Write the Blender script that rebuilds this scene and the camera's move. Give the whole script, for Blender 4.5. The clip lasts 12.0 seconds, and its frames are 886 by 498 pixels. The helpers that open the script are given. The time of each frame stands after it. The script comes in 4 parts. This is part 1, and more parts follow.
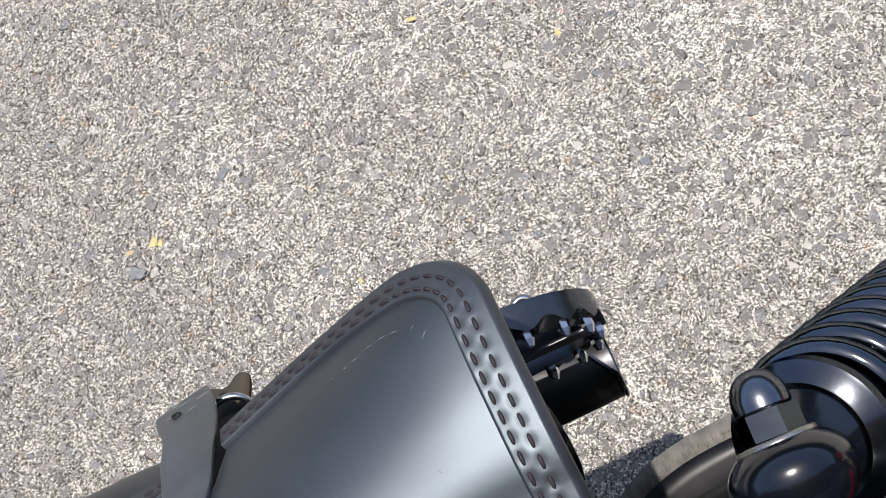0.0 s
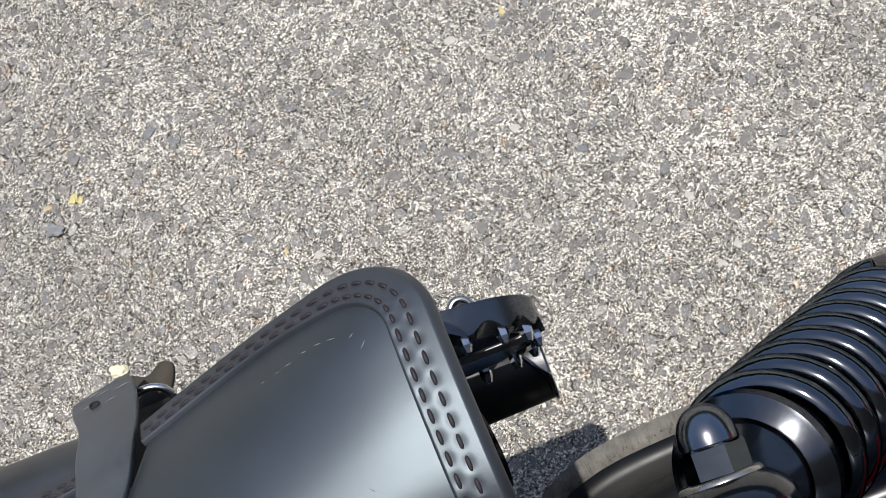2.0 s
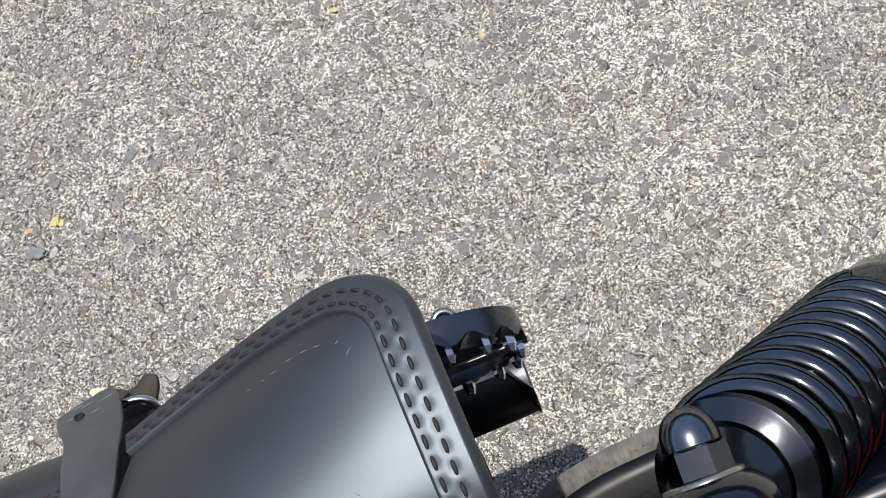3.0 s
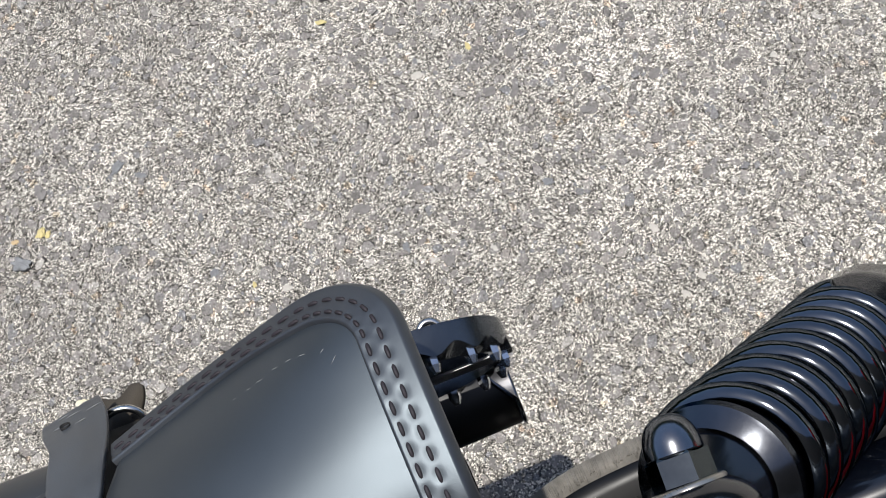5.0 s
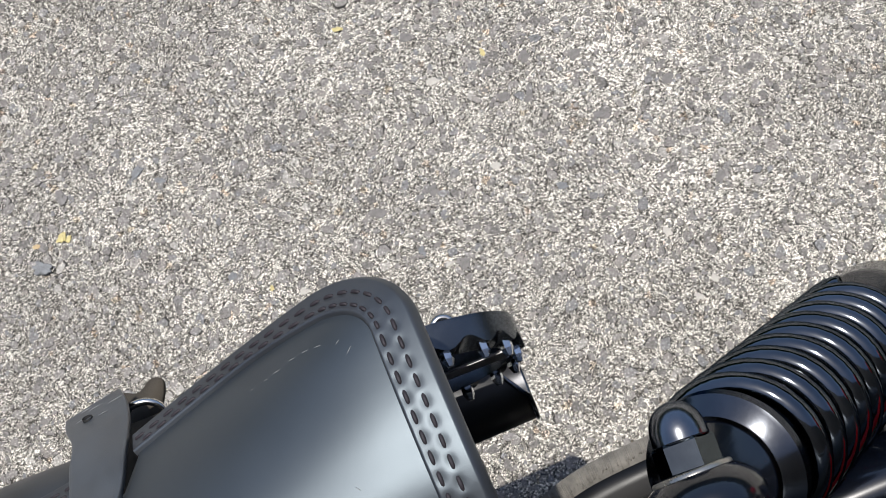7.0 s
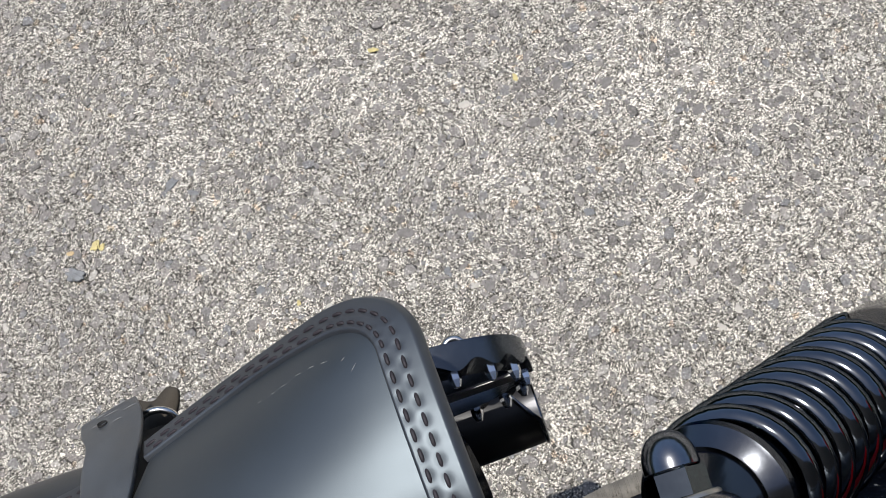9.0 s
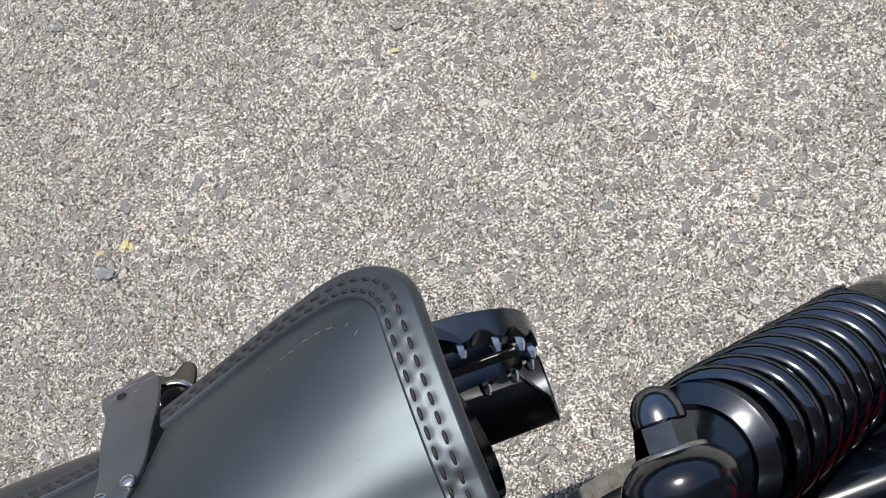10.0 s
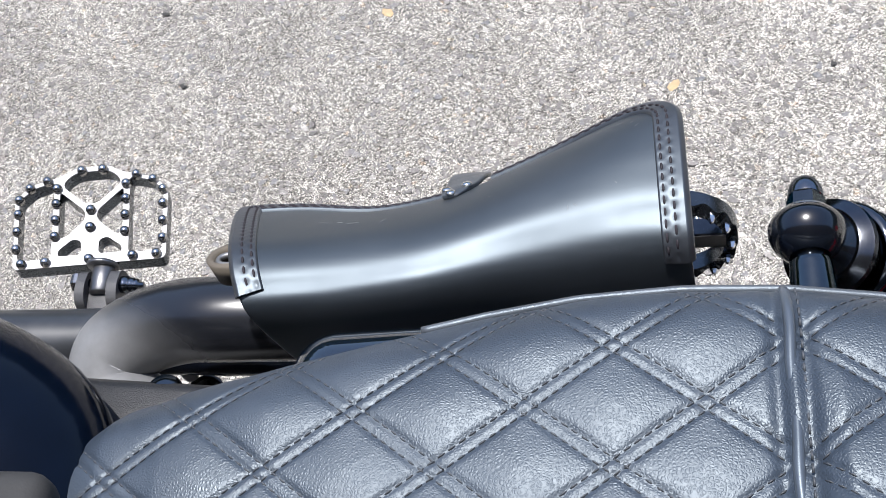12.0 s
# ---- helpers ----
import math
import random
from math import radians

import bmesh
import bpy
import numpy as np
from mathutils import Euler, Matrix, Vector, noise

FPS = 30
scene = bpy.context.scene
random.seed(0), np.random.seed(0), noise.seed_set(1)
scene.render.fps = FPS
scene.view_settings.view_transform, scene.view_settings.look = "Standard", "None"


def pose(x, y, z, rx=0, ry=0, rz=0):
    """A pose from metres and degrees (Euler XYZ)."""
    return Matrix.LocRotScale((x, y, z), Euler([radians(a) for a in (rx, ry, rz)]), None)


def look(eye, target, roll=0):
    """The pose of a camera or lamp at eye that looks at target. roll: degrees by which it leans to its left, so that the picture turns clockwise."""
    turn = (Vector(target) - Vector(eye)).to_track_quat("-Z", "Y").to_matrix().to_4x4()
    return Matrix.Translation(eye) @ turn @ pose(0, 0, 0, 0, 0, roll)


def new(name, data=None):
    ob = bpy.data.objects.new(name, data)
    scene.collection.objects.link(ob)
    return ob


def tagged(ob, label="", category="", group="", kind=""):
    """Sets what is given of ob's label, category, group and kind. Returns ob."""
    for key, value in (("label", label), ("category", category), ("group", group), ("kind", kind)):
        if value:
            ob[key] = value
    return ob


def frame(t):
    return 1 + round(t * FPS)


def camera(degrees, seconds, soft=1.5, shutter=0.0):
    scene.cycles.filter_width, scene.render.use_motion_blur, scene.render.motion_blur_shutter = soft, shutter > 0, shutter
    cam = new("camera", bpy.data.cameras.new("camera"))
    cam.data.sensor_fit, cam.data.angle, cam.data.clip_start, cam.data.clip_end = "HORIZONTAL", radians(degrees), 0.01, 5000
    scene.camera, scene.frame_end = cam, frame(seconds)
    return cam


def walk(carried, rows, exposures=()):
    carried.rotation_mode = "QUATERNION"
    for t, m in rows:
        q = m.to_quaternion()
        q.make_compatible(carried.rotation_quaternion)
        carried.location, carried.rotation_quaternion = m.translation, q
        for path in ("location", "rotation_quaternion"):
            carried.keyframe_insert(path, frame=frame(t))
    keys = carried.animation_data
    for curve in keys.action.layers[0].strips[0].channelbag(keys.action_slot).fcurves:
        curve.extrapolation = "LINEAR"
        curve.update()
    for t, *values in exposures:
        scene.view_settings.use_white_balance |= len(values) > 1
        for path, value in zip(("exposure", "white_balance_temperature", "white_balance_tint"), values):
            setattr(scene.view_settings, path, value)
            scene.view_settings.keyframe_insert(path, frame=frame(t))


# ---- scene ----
PATH = [
    (0, (0.023, 0.095, 1.017), (-0.163, 0.605, -0.908), -44.1),
    (0.5, (0.017, 0.126, 1.004), (-0.116, 0.52, -0.952), -40.3),
    (1, (0.014, 0.127, 1.002), (-0.123, 0.523, -0.953), -39.9),
    (1.5, (0.015, 0.123, 1.003), (-0.109, 0.532, -0.951), -37.5),
    (2, (0.02, 0.117, 1.005), (-0.075, 0.521, -0.951), -34.1),
    (2.5, (0.02, 0.114, 1.005), (-0.046, 0.538, -0.949), -30.3),
    (3, (0.016, 0.11, 1.008), (-0.032, 0.546, -0.944), -27.5),
    (3.5, (0.013, 0.11, 1.01), (-0.021, 0.556, -0.94), -25.8),
    (5.5, (0.017, 0.107, 1.011), (-0.005, 0.554, -0.938), -24.1),
    (6, (0.016, 0.106, 1.014), (-0.007, 0.551, -0.936), -24.5),
    (6.5, (0.016, 0.104, 1.02), (-0.014, 0.56, -0.927), -25.4),
    (7, (0.016, 0.1, 1.02), (-0.025, 0.571, -0.923), -26.3),
    (9, (0.027, 0.095, 1.029), (-0.061, 0.614, -0.9), -28.7),
    (9.5, (0.029, 0.084, 1.034), (-0.084, 0.63, -0.887), -30.7),
    (10, (0.035, 0.072, 1.041), (-0.099, 0.628, -0.875), -33.0),
    (10.5, (0.034, 0.071, 1.034), (-0.112, 0.625, -0.882), -34.0),
    (11, (0.028, 0.056, 1.052), (-0.112, 0.662, -0.848), -29.6),
    (11.3, (0.024, 0.007, 1.088), (-0.128, 0.746, -0.764), -25.5),
    (11.5, (0.019, -0.057, 1.126), (-0.177, 0.803, -0.669), -23.8),
    (11.6, (0.014, -0.099, 1.144), (-0.211, 0.817, -0.62), -22.6),
    (11.7, (0.01, -0.146, 1.161), (-0.259, 0.816, -0.572), -22.4),
    (11.8, (0.008, -0.19, 1.171), (-0.309, 0.807, -0.534), -21.9),
    (11.9, (0.007, -0.23, 1.186), (-0.357, 0.787, -0.498), -21.6),
    (12, (0.005, -0.264, 1.197), (-0.403, 0.775, -0.463), -20.7),
]
cam = camera(38.0, 12.0, soft=0.5)
walk(cam, [(t, look(eye, target, roll)) for t, eye, target, roll in PATH],
     exposures=[(0, 0.25, 6550, 13), (0.6, 0.07, 6500, 10), (7.2, 0.07, 6500, 10), (9, 0.01, 6500, 10), (10, 0.04, 6500, 10), (10.6, 0.11, 6440, 10), (11.3, 0.16, 6390, 12), (11.6, 0.18, 6340, 12), (11.8, 0.30, 6280, 11), (12, 0.55, 6230, 12)])


# ---- world, sun, exposure ----
SUN_DIR = Vector((-0.06, 0.135, 1.0)).normalized()
world = bpy.data.worlds.new("sky")
scene.world = world
world.use_nodes = True
wn = world.node_tree.nodes
sky = wn.new("ShaderNodeTexSky")
sky.sky_type = 'NISHITA'
sky.sun_disc = False
sky.sun_elevation = math.asin(SUN_DIR.z)
sky.sun_rotation = math.atan2(SUN_DIR.x, SUN_DIR.y)
wn["Background"].inputs["Strength"].default_value = 0.14
world.node_tree.links.new(sky.outputs["Color"], wn["Background"].inputs["Color"])
sun_data = bpy.data.lights.new("sun", 'SUN')
sun_data.energy = 4.5
sun_data.angle = radians(0.55)
sun_data.color = (1.0, 0.965, 0.91)
sun = new("sun", sun_data)
sun.matrix_world = look(SUN_DIR * 20, (0, 0, 0))


# ---- materials ----
def mat(name, color, rough=0.5, metal=0.0, spec=0.5, coat=0.0, ior=1.5, tint=(1, 1, 1)):
    m = bpy.data.materials.new(name)
    m.use_nodes = True
    b = m.node_tree.nodes["Principled BSDF"]
    b.inputs["Base Color"].default_value = (*color, 1)
    b.inputs["Roughness"].default_value = rough
    b.inputs["IOR"].default_value = ior
    b.inputs["Specular Tint"].default_value = (*tint, 1)
    b.inputs["Metallic"].default_value = metal
    b.inputs["Specular IOR Level"].default_value = spec
    b.inputs["Coat Weight"].default_value = coat
    b.inputs["Coat Roughness"].default_value = 0.05
    return m


def node(m, kind, **values):
    n = m.node_tree.nodes.new(kind)
    for key, v in values.items():
        n.inputs[key].default_value = v
    return n


def link(m, a, b):
    m.node_tree.links.new(a, b)


def ramp(m, source, stops):
    r = m.node_tree.nodes.new("ShaderNodeValToRGB")
    e = r.color_ramp.elements
    while len(e) < len(stops):
        e.new(0.5)
    for el, (p, c) in zip(e, stops):
        el.position = p
        el.color = (c, c, c, 1) if isinstance(c, (int, float)) else (*c, 1)
    link(m, source, r.inputs[0])
    return r


def bump(m, height, strength, distance, base=None):
    n = node(m, "ShaderNodeBump", Strength=strength, Distance=distance)
    link(m, height, n.inputs["Height"])
    if base is not None:
        link(m, base, n.inputs["Normal"])
    return n


def worn(name, color, rough, metal=0.0, spec=0.5, coat=0.0, vary=0.12, scale=25.0, fine=900.0, fine_bump=0.1, dust=0.0):
    """A surface with wear at two scales: patchy gloss and colour, and a fine grain in relief."""
    m = mat(name, color, rough, metal, spec, coat)
    b = m.node_tree.nodes["Principled BSDF"]
    tc = node(m, "ShaderNodeTexCoord")
    big = node(m, "ShaderNodeTexNoise", Scale=scale, Detail=6.0, Roughness=0.65)
    small = node(m, "ShaderNodeTexNoise", Scale=fine, Detail=3.0)
    for n in (big, small):
        link(m, tc.outputs["Object"], n.inputs["Vector"])
    r = ramp(m, big.outputs["Fac"], [(0.3, max(0.02, rough - vary)), (0.7, min(1, rough + vary))])
    link(m, r.outputs["Color"], b.inputs["Roughness"])
    c0 = tuple(c * 0.8 for c in color)
    c1 = tuple(min(1, c * 1.25 + dust * k) for c, k in zip(color, (0.05, 0.047, 0.042)))
    c = ramp(m, big.outputs["Fac"], [(0.35, c0), (0.7, c1)])
    link(m, c.outputs["Color"], b.inputs["Base Color"])
    n = bump(m, small.outputs["Fac"], fine_bump, 0.0004)
    link(m, n.outputs["Normal"], b.inputs["Normal"])
    return m


def mixed(m, mode, fac, a, b):
    n = node(m, "ShaderNodeMixRGB")
    n.blend_type = mode
    for value, socket in ((fac, "Fac"), (a, "Color1"), (b, "Color2")):
        if isinstance(value, (int, float)):
            n.inputs[socket].default_value = value if socket == "Fac" else (value, value, value, 1)
        elif isinstance(value, tuple):
            n.inputs[socket].default_value = (*value, 1)
        else:
            link(m, value, n.inputs[socket])
    return n.outputs["Color"]


def asphalt_material():
    m = mat("asphalt", (0.2, 0.19, 0.18), 0.85, spec=0.3)
    b = m.node_tree.nodes["Principled BSDF"]
    P = node(m, "ShaderNodeTexCoord").outputs["Object"]

    def noise_tex(scale, detail, rough, at=P):
        n = node(m, "ShaderNodeTexNoise", Scale=scale, Detail=detail, Roughness=rough)
        link(m, at, n.inputs["Vector"])
        return n

    def cells(scale, at, feature='F1'):
        n = node(m, "ShaderNodeTexVoronoi", Scale=scale)
        n.voronoi_dimensions = '2D'
        n.feature = feature
        link(m, at, n.inputs["Vector"])
        return n
    wobble = mixed(m, 'ADD', 0.0011, P, noise_tex(700.0, 2.0, 0.6).outputs["Color"])
    bend = mixed(m, 'ADD', 0.02, P, noise_tex(55.0, 5.0, 0.75).outputs["Color"])
    fine = noise_tex(950.0, 3.0, 0.7).outputs["Fac"]
    clump = noise_tex(95.0, 4.0, 0.65).outputs["Fac"]
    patch = noise_tex(7.0, 5.0, 0.62).outputs["Fac"]
    # angular crumbs of sand, pale ones between darker ones
    sep = node(m, "ShaderNodeSeparateColor")
    link(m, cells(760.0, wobble).outputs["Color"], sep.inputs[0])
    grain = ramp(m, sep.outputs[0], [(0.0, (0.10, 0.094, 0.088)), (0.16, (0.22, 0.207, 0.19)), (0.38, (0.40, 0.378, 0.345)), (0.56, (0.56, 0.533, 0.49)), (0.70, (0.84, 0.81, 0.755)), (1.0, (0.92, 0.895, 0.84))]).outputs["Color"]
    lumps = ramp(m, clump, [(0.34, 0.74), (0.5, 1.0), (0.66, 1.24)]).outputs["Color"]
    both = mixed(m, 'MULTIPLY', 1.0, grain, lumps)
    # cracks and pits between the pieces
    seam = ramp(m, cells(150.0, bend, 'DISTANCE_TO_EDGE').outputs["Distance"], [(0.0, 0.0), (0.085, 1.0)]).outputs["Color"]
    gate = ramp(m, noise_tex(70.0, 3.0, 0.6).outputs["Fac"], [(0.45, 1.0), (0.54, 0.0)]).outputs["Color"]
    seam = mixed(m, 'LIGHTEN', 1.0, seam, gate)
    seam = ramp(m, seam, [(0.0, 0.05), (1.0, 1.0)]).outputs["Color"]
    pits = ramp(m, fine, [(0.42, 0.04), (0.45, 1.0)]).outputs["Color"]
    gaps = ramp(m, cells(760.0, wobble, 'DISTANCE_TO_EDGE').outputs["Distance"], [(0.02, 0.12), (0.11, 1.0)]).outputs["Color"]
    both = mixed(m, 'MULTIPLY', 1.0, both, mixed(m, 'MULTIPLY', 1.0, pits, gaps))
    both = mixed(m, 'MULTIPLY', 1.0, both, seam)
    joint = ramp(m, cells(240.0, wobble, 'DISTANCE_TO_EDGE').outputs["Distance"], [(0.0, 0.25), (0.07, 1.0)]).outputs["Color"]
    both = mixed(m, 'MULTIPLY', 1.0, both, joint)
    both = mixed(m, 'MULTIPLY', 1.0, both, (1.015, 1.0, 0.955))
    both = mixed(m, 'MULTIPLY', 1.0, both, ramp(m, patch, [(0.28, 0.84), (0.5, 1.09), (0.72, 1.46)]).outputs["Color"])
    # slightly paler towards +x
    axis = node(m, "ShaderNodeSeparateXYZ")
    link(m, mixed(m, 'ADD', 0.25, P, noise_tex(3.0, 3.0, 0.6).outputs["Color"]), axis.inputs[0])
    tone_x = node(m, "ShaderNodeMapRange")
    for key, value in (("From Min", -0.25), ("From Max", 0.30), ("To Min", 0.90), ("To Max", 1.10)):
        tone_x.inputs[key].default_value = value
    link(m, axis.outputs[0], tone_x.inputs["Value"])
    both = mixed(m, 'MULTIPLY', 1.0, both, tone_x.outputs["Result"])
    # rare rust and tan specks
    sep2 = node(m, "ShaderNodeSeparateColor")
    link(m, cells(190.0, wobble).outputs["Color"], sep2.inputs[0])
    speck = ramp(m, sep2.outputs[1], [(0.980, 0.0), (0.985, 0.6)]).outputs["Color"]
    tint = ramp(m, sep2.outputs[0], [(0.0, (1.05, 0.78, 0.55)), (0.5, (1.0, 0.84, 0.74)), (1.0, (1.1, 0.95, 0.7))]).outputs["Color"]
    both = mixed(m, 'MULTIPLY', speck, both, tint)
    link(m, both, b.inputs["Base Color"])
    height = mixed(m, 'MIX', 0.5, sep.outputs[0], fine)
    n = bump(m, height, 1.0, 0.0016)
    link(m, n.outputs["Normal"], b.inputs["Normal"])
    return m


def chip_material():
    """Broken grey road stone, a tone of its own for each chip, with sand caught on its faces."""
    m = mat("road_stone", (0.24, 0.225, 0.21), 0.8, spec=0.35)
    b = m.node_tree.nodes["Principled BSDF"]
    P = node(m, "ShaderNodeTexCoord").outputs["Object"]
    isle = node(m, "ShaderNodeNewGeometry").outputs["Random Per Island"]
    stone = ramp(m, isle, [(0.0, (0.165, 0.155, 0.147)), (0.35, (0.225, 0.212, 0.20)), (0.62, (0.285, 0.268, 0.25)), (0.80, (0.20, 0.202, 0.206)), (0.90, (0.27, 0.245, 0.22)), (0.96, (0.36, 0.34, 0.315)), (1.0, (0.46, 0.437, 0.40))]).outputs["Color"]
    grit = node(m, "ShaderNodeTexNoise", Scale=520.0, Detail=4.0, Roughness=0.7)
    link(m, P, grit.inputs["Vector"])
    face = ramp(m, grit.outputs["Fac"], [(0.32, 0.40), (0.42, 0.80), (0.55, 1.0), (0.60, 1.3), (0.63, 2.4)]).outputs["Color"]
    link(m, mixed(m, 'MULTIPLY', 1.0, stone, face), b.inputs["Base Color"])
    n = bump(m, grit.outputs["Fac"], 0.7, 0.0012)
    link(m, n.outputs["Normal"], b.inputs["Normal"])
    return m


def leather_material(name, color, rough, cell, depth, scuff, ior=1.5, vary=0.07, tint=(0.77, 0.90, 1.0)):
    m = mat(name, color, rough, spec=1.0, ior=ior, tint=tint)
    b = m.node_tree.nodes["Principled BSDF"]
    tc = node(m, "ShaderNodeTexCoord")
    P = tc.outputs["Object"]
    warp = node(m, "ShaderNodeTexNoise", Scale=cell * 0.4, Detail=2.0)
    link(m, P, warp.inputs["Vector"])
    mix = node(m, "ShaderNodeMixRGB", Fac=1.2 / cell)
    mix.blend_type = 'ADD'
    link(m, P, mix.inputs["Color1"])
    link(m, warp.outputs["Color"], mix.inputs["Color2"])
    cells = node(m, "ShaderNodeTexVoronoi", Scale=cell)
    cells.feature = 'DISTANCE_TO_EDGE'
    link(m, mix.outputs["Color"], cells.inputs["Vector"])
    pores = ramp(m, cells.outputs["Distance"], [(0.0, 0.0), (0.4, 1.0)])
    pores.color_ramp.interpolation = 'EASE'
    big = node(m, "ShaderNodeTexNoise", Scale=14.0, Detail=8.0, Roughness=0.65)
    link(m, P, big.inputs["Vector"])
    rr = ramp(m, big.outputs["Fac"], [(0.3, rough - vary), (0.7, rough + vary)])
    link(m, rr.outputs["Color"], b.inputs["Roughness"])
    cc = ramp(m, big.outputs["Fac"], [(0.3, tuple(c * 0.8 for c in color)), (0.72, tuple(c * 1.3 + scuff * 0.004 for c in color))])
    link(m, cc.outputs["Color"], b.inputs["Base Color"])
    n1 = bump(m, big.outputs["Fac"], 0.05, 0.004)
    n2 = bump(m, pores.outputs["Color"], 1.0, depth, n1.outputs["Normal"])
    link(m, n2.outputs["Normal"], b.inputs["Normal"])
    return m


ASPHALT = asphalt_material()
ROAD_STONE = chip_material()
BITUMEN = worn("bitumen", (0.035, 0.033, 0.031), 0.85, scale=120.0, fine=900.0, fine_bump=0.4)
LEATHER = leather_material("harness_leather", (0.0150, 0.0175, 0.021), 0.48, 1500.0, 0.000004, 0.5, 1.58, 0.03)
LEATHER_BAND = leather_material("binding_leather", (0.019, 0.019, 0.022), 0.49, 1600.0, 0.000012, 0.6, 1.58)
SCUFF = worn("scuffed_leather", (0.20, 0.205, 0.21), 0.6, fine=1500.0)
LEATHER_RAW = worn("raw_leather", (0.045, 0.038, 0.029), 0.85, fine=1200.0, fine_bump=0.5)
LOOP_EDGE = worn("cut_leather_edge", (0.13, 0.11, 0.085), 0.85, fine=1200.0, fine_bump=0.5)
STRAP_LEATHER = worn("strap_leather", (0.048, 0.056, 0.066), 0.42, spec=0.9, scale=40.0, fine=1400.0, fine_bump=0.25, dust=0.1)
SEAT_LEATHER = leather_material("grained_seat_leather", (0.022, 0.030, 0.043), 0.48, 640.0, 0.00010, 1.0, tint=(0.83, 0.93, 1.0))
WELT_LEATHER = leather_material("smooth_welt_leather", (0.05, 0.06, 0.075), 0.36, 1200.0, 0.00001, 1.0)
SEAT_SIDE = leather_material("seat_side_vinyl", (0.055, 0.06, 0.068), 0.42, 1000.0, 0.00005, 1.0)
THREAD = worn("black_thread", (0.018, 0.014, 0.019), 0.72, fine=3000.0)
SEAT_THREAD = worn("grey_thread", (0.06, 0.066, 0.075), 0.6, fine=3000.0)
GLOSS_BLACK = worn("gloss_black_enamel", (0.002, 0.003, 0.006), 0.17, spec=0.8, coat=0.2, vary=0.02, fine_bump=0.005)
TANK_PAINT = worn("dark_blue_black_paint", (0.0010, 0.0026, 0.0075), 0.14, spec=0.2, coat=0.0, vary=0.04, fine_bump=0.01)
COVER_ENAMEL = worn("polished_black_enamel", (0.003, 0.006, 0.012), 0.09, spec=1.0, coat=0.8, vary=0.02, fine_bump=0.005)
BLACK_CHROME = worn("black_chrome", (0.17, 0.18, 0.20), 0.10, metal=1.0, vary=0.04, fine_bump=0.02)
SPRING_METAL = worn("black_chrome_spring", (0.130, 0.142, 0.158), 0.09, metal=1.0, vary=0.015, fine_bump=0.005)
SATIN_BLACK = worn("satin_black_pipe", (0.026, 0.028, 0.031), 0.32, spec=0.7, vary=0.06, fine=1800.0, fine_bump=0.06)
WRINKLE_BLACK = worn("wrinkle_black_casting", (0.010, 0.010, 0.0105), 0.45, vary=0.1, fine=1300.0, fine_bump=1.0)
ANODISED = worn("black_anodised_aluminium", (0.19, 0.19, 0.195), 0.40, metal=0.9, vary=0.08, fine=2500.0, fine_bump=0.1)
BRIGHT_STUD = worn("polished_stud", (0.62, 0.64, 0.68), 0.16, metal=1.0, vary=0.04, fine_bump=0.02)
NUT_CHROME = worn("dark_chrome_nut", (0.105, 0.12, 0.13), 0.12, metal=1.0, vary=0.04, fine_bump=0.02)
# satin black for low sheltered parts, their shade put into a darker base
SHADED_BLACK = worn("shaded_satin_black", (0.004, 0.004, 0.0045), 0.40, spec=0.35, vary=0.06, fine=1800.0, fine_bump=0.06)
STUD_STEEL = worn("dark_chrome_stud", (0.45, 0.44, 0.43), 0.2, metal=1.0, vary=0.04, fine_bump=0.02)
# wrinkle black again, with sunlight put into a lighter base colour
CAST_SUNLIT = worn("sunlit_wrinkle_casting", (0.055, 0.055, 0.057), 0.42, vary=0.1, fine=1300.0, fine_bump=1.0)
COLLAR_METAL = worn("satin_grey_chrome", (0.10, 0.107, 0.12), 0.17, metal=1.0, vary=0.05, fine_bump=0.02)
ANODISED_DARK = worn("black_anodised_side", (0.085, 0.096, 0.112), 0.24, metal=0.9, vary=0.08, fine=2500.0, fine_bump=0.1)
DOME_CHROME = worn("black_chrome_dome", (0.20, 0.21, 0.23), 0.19, metal=1.0, vary=0.03, fine_bump=0.01)
for dark_metal in (SPRING_METAL, DOME_CHROME, COLLAR_METAL, NUT_CHROME):
    dark_metal.node_tree.nodes["Principled BSDF"].inputs["Specular Tint"].default_value = (0.22, 0.24, 0.27, 1.0)
SOOT_STEEL = worn("sooty_steel", (0.07, 0.07, 0.075), 0.4, metal=0.7, fine=1500.0, fine_bump=0.2)
STEEL = worn("bright_steel", (0.6, 0.59, 0.57), 0.22, metal=1.0, vary=0.08, fine=1500.0, fine_bump=0.05)
WASHER_STEEL = worn("warm_grey_washer_steel", (0.40, 0.385, 0.355), 0.32, metal=0.9, vary=0.08, fine=1500.0, fine_bump=0.05)
GREY_STEEL = worn("weathered_grey_steel", (0.25, 0.25, 0.25), 0.45, metal=0.6, fine=1500.0, fine_bump=0.2)
RUBBER = worn("worn_rubber", (0.125, 0.117, 0.105), 0.8, scale=110.0, fine=700.0, fine_bump=0.6, dust=0.8)
TYRE_RUBBER = worn("tyre_rubber", (0.03, 0.03, 0.03), 0.8, fine=700.0, fine_bump=0.4)
# near-black that paints the shade inside the strap's hole and slot
SHADE_BLACK = worn("hole_shade_black", (0.004, 0.004, 0.004), 0.8, fine=900.0)
# red of the added shapes that only serve to be mirrored in metal
RED_MIRRORED = mat("red_for_reflections", (0.8, 0.01, 0.02), 0.25)
SHADE_WALL = worn("shade_wall", (0.06, 0.055, 0.05), 0.85, scale=3.0, fine=80.0, fine_bump=0.3)
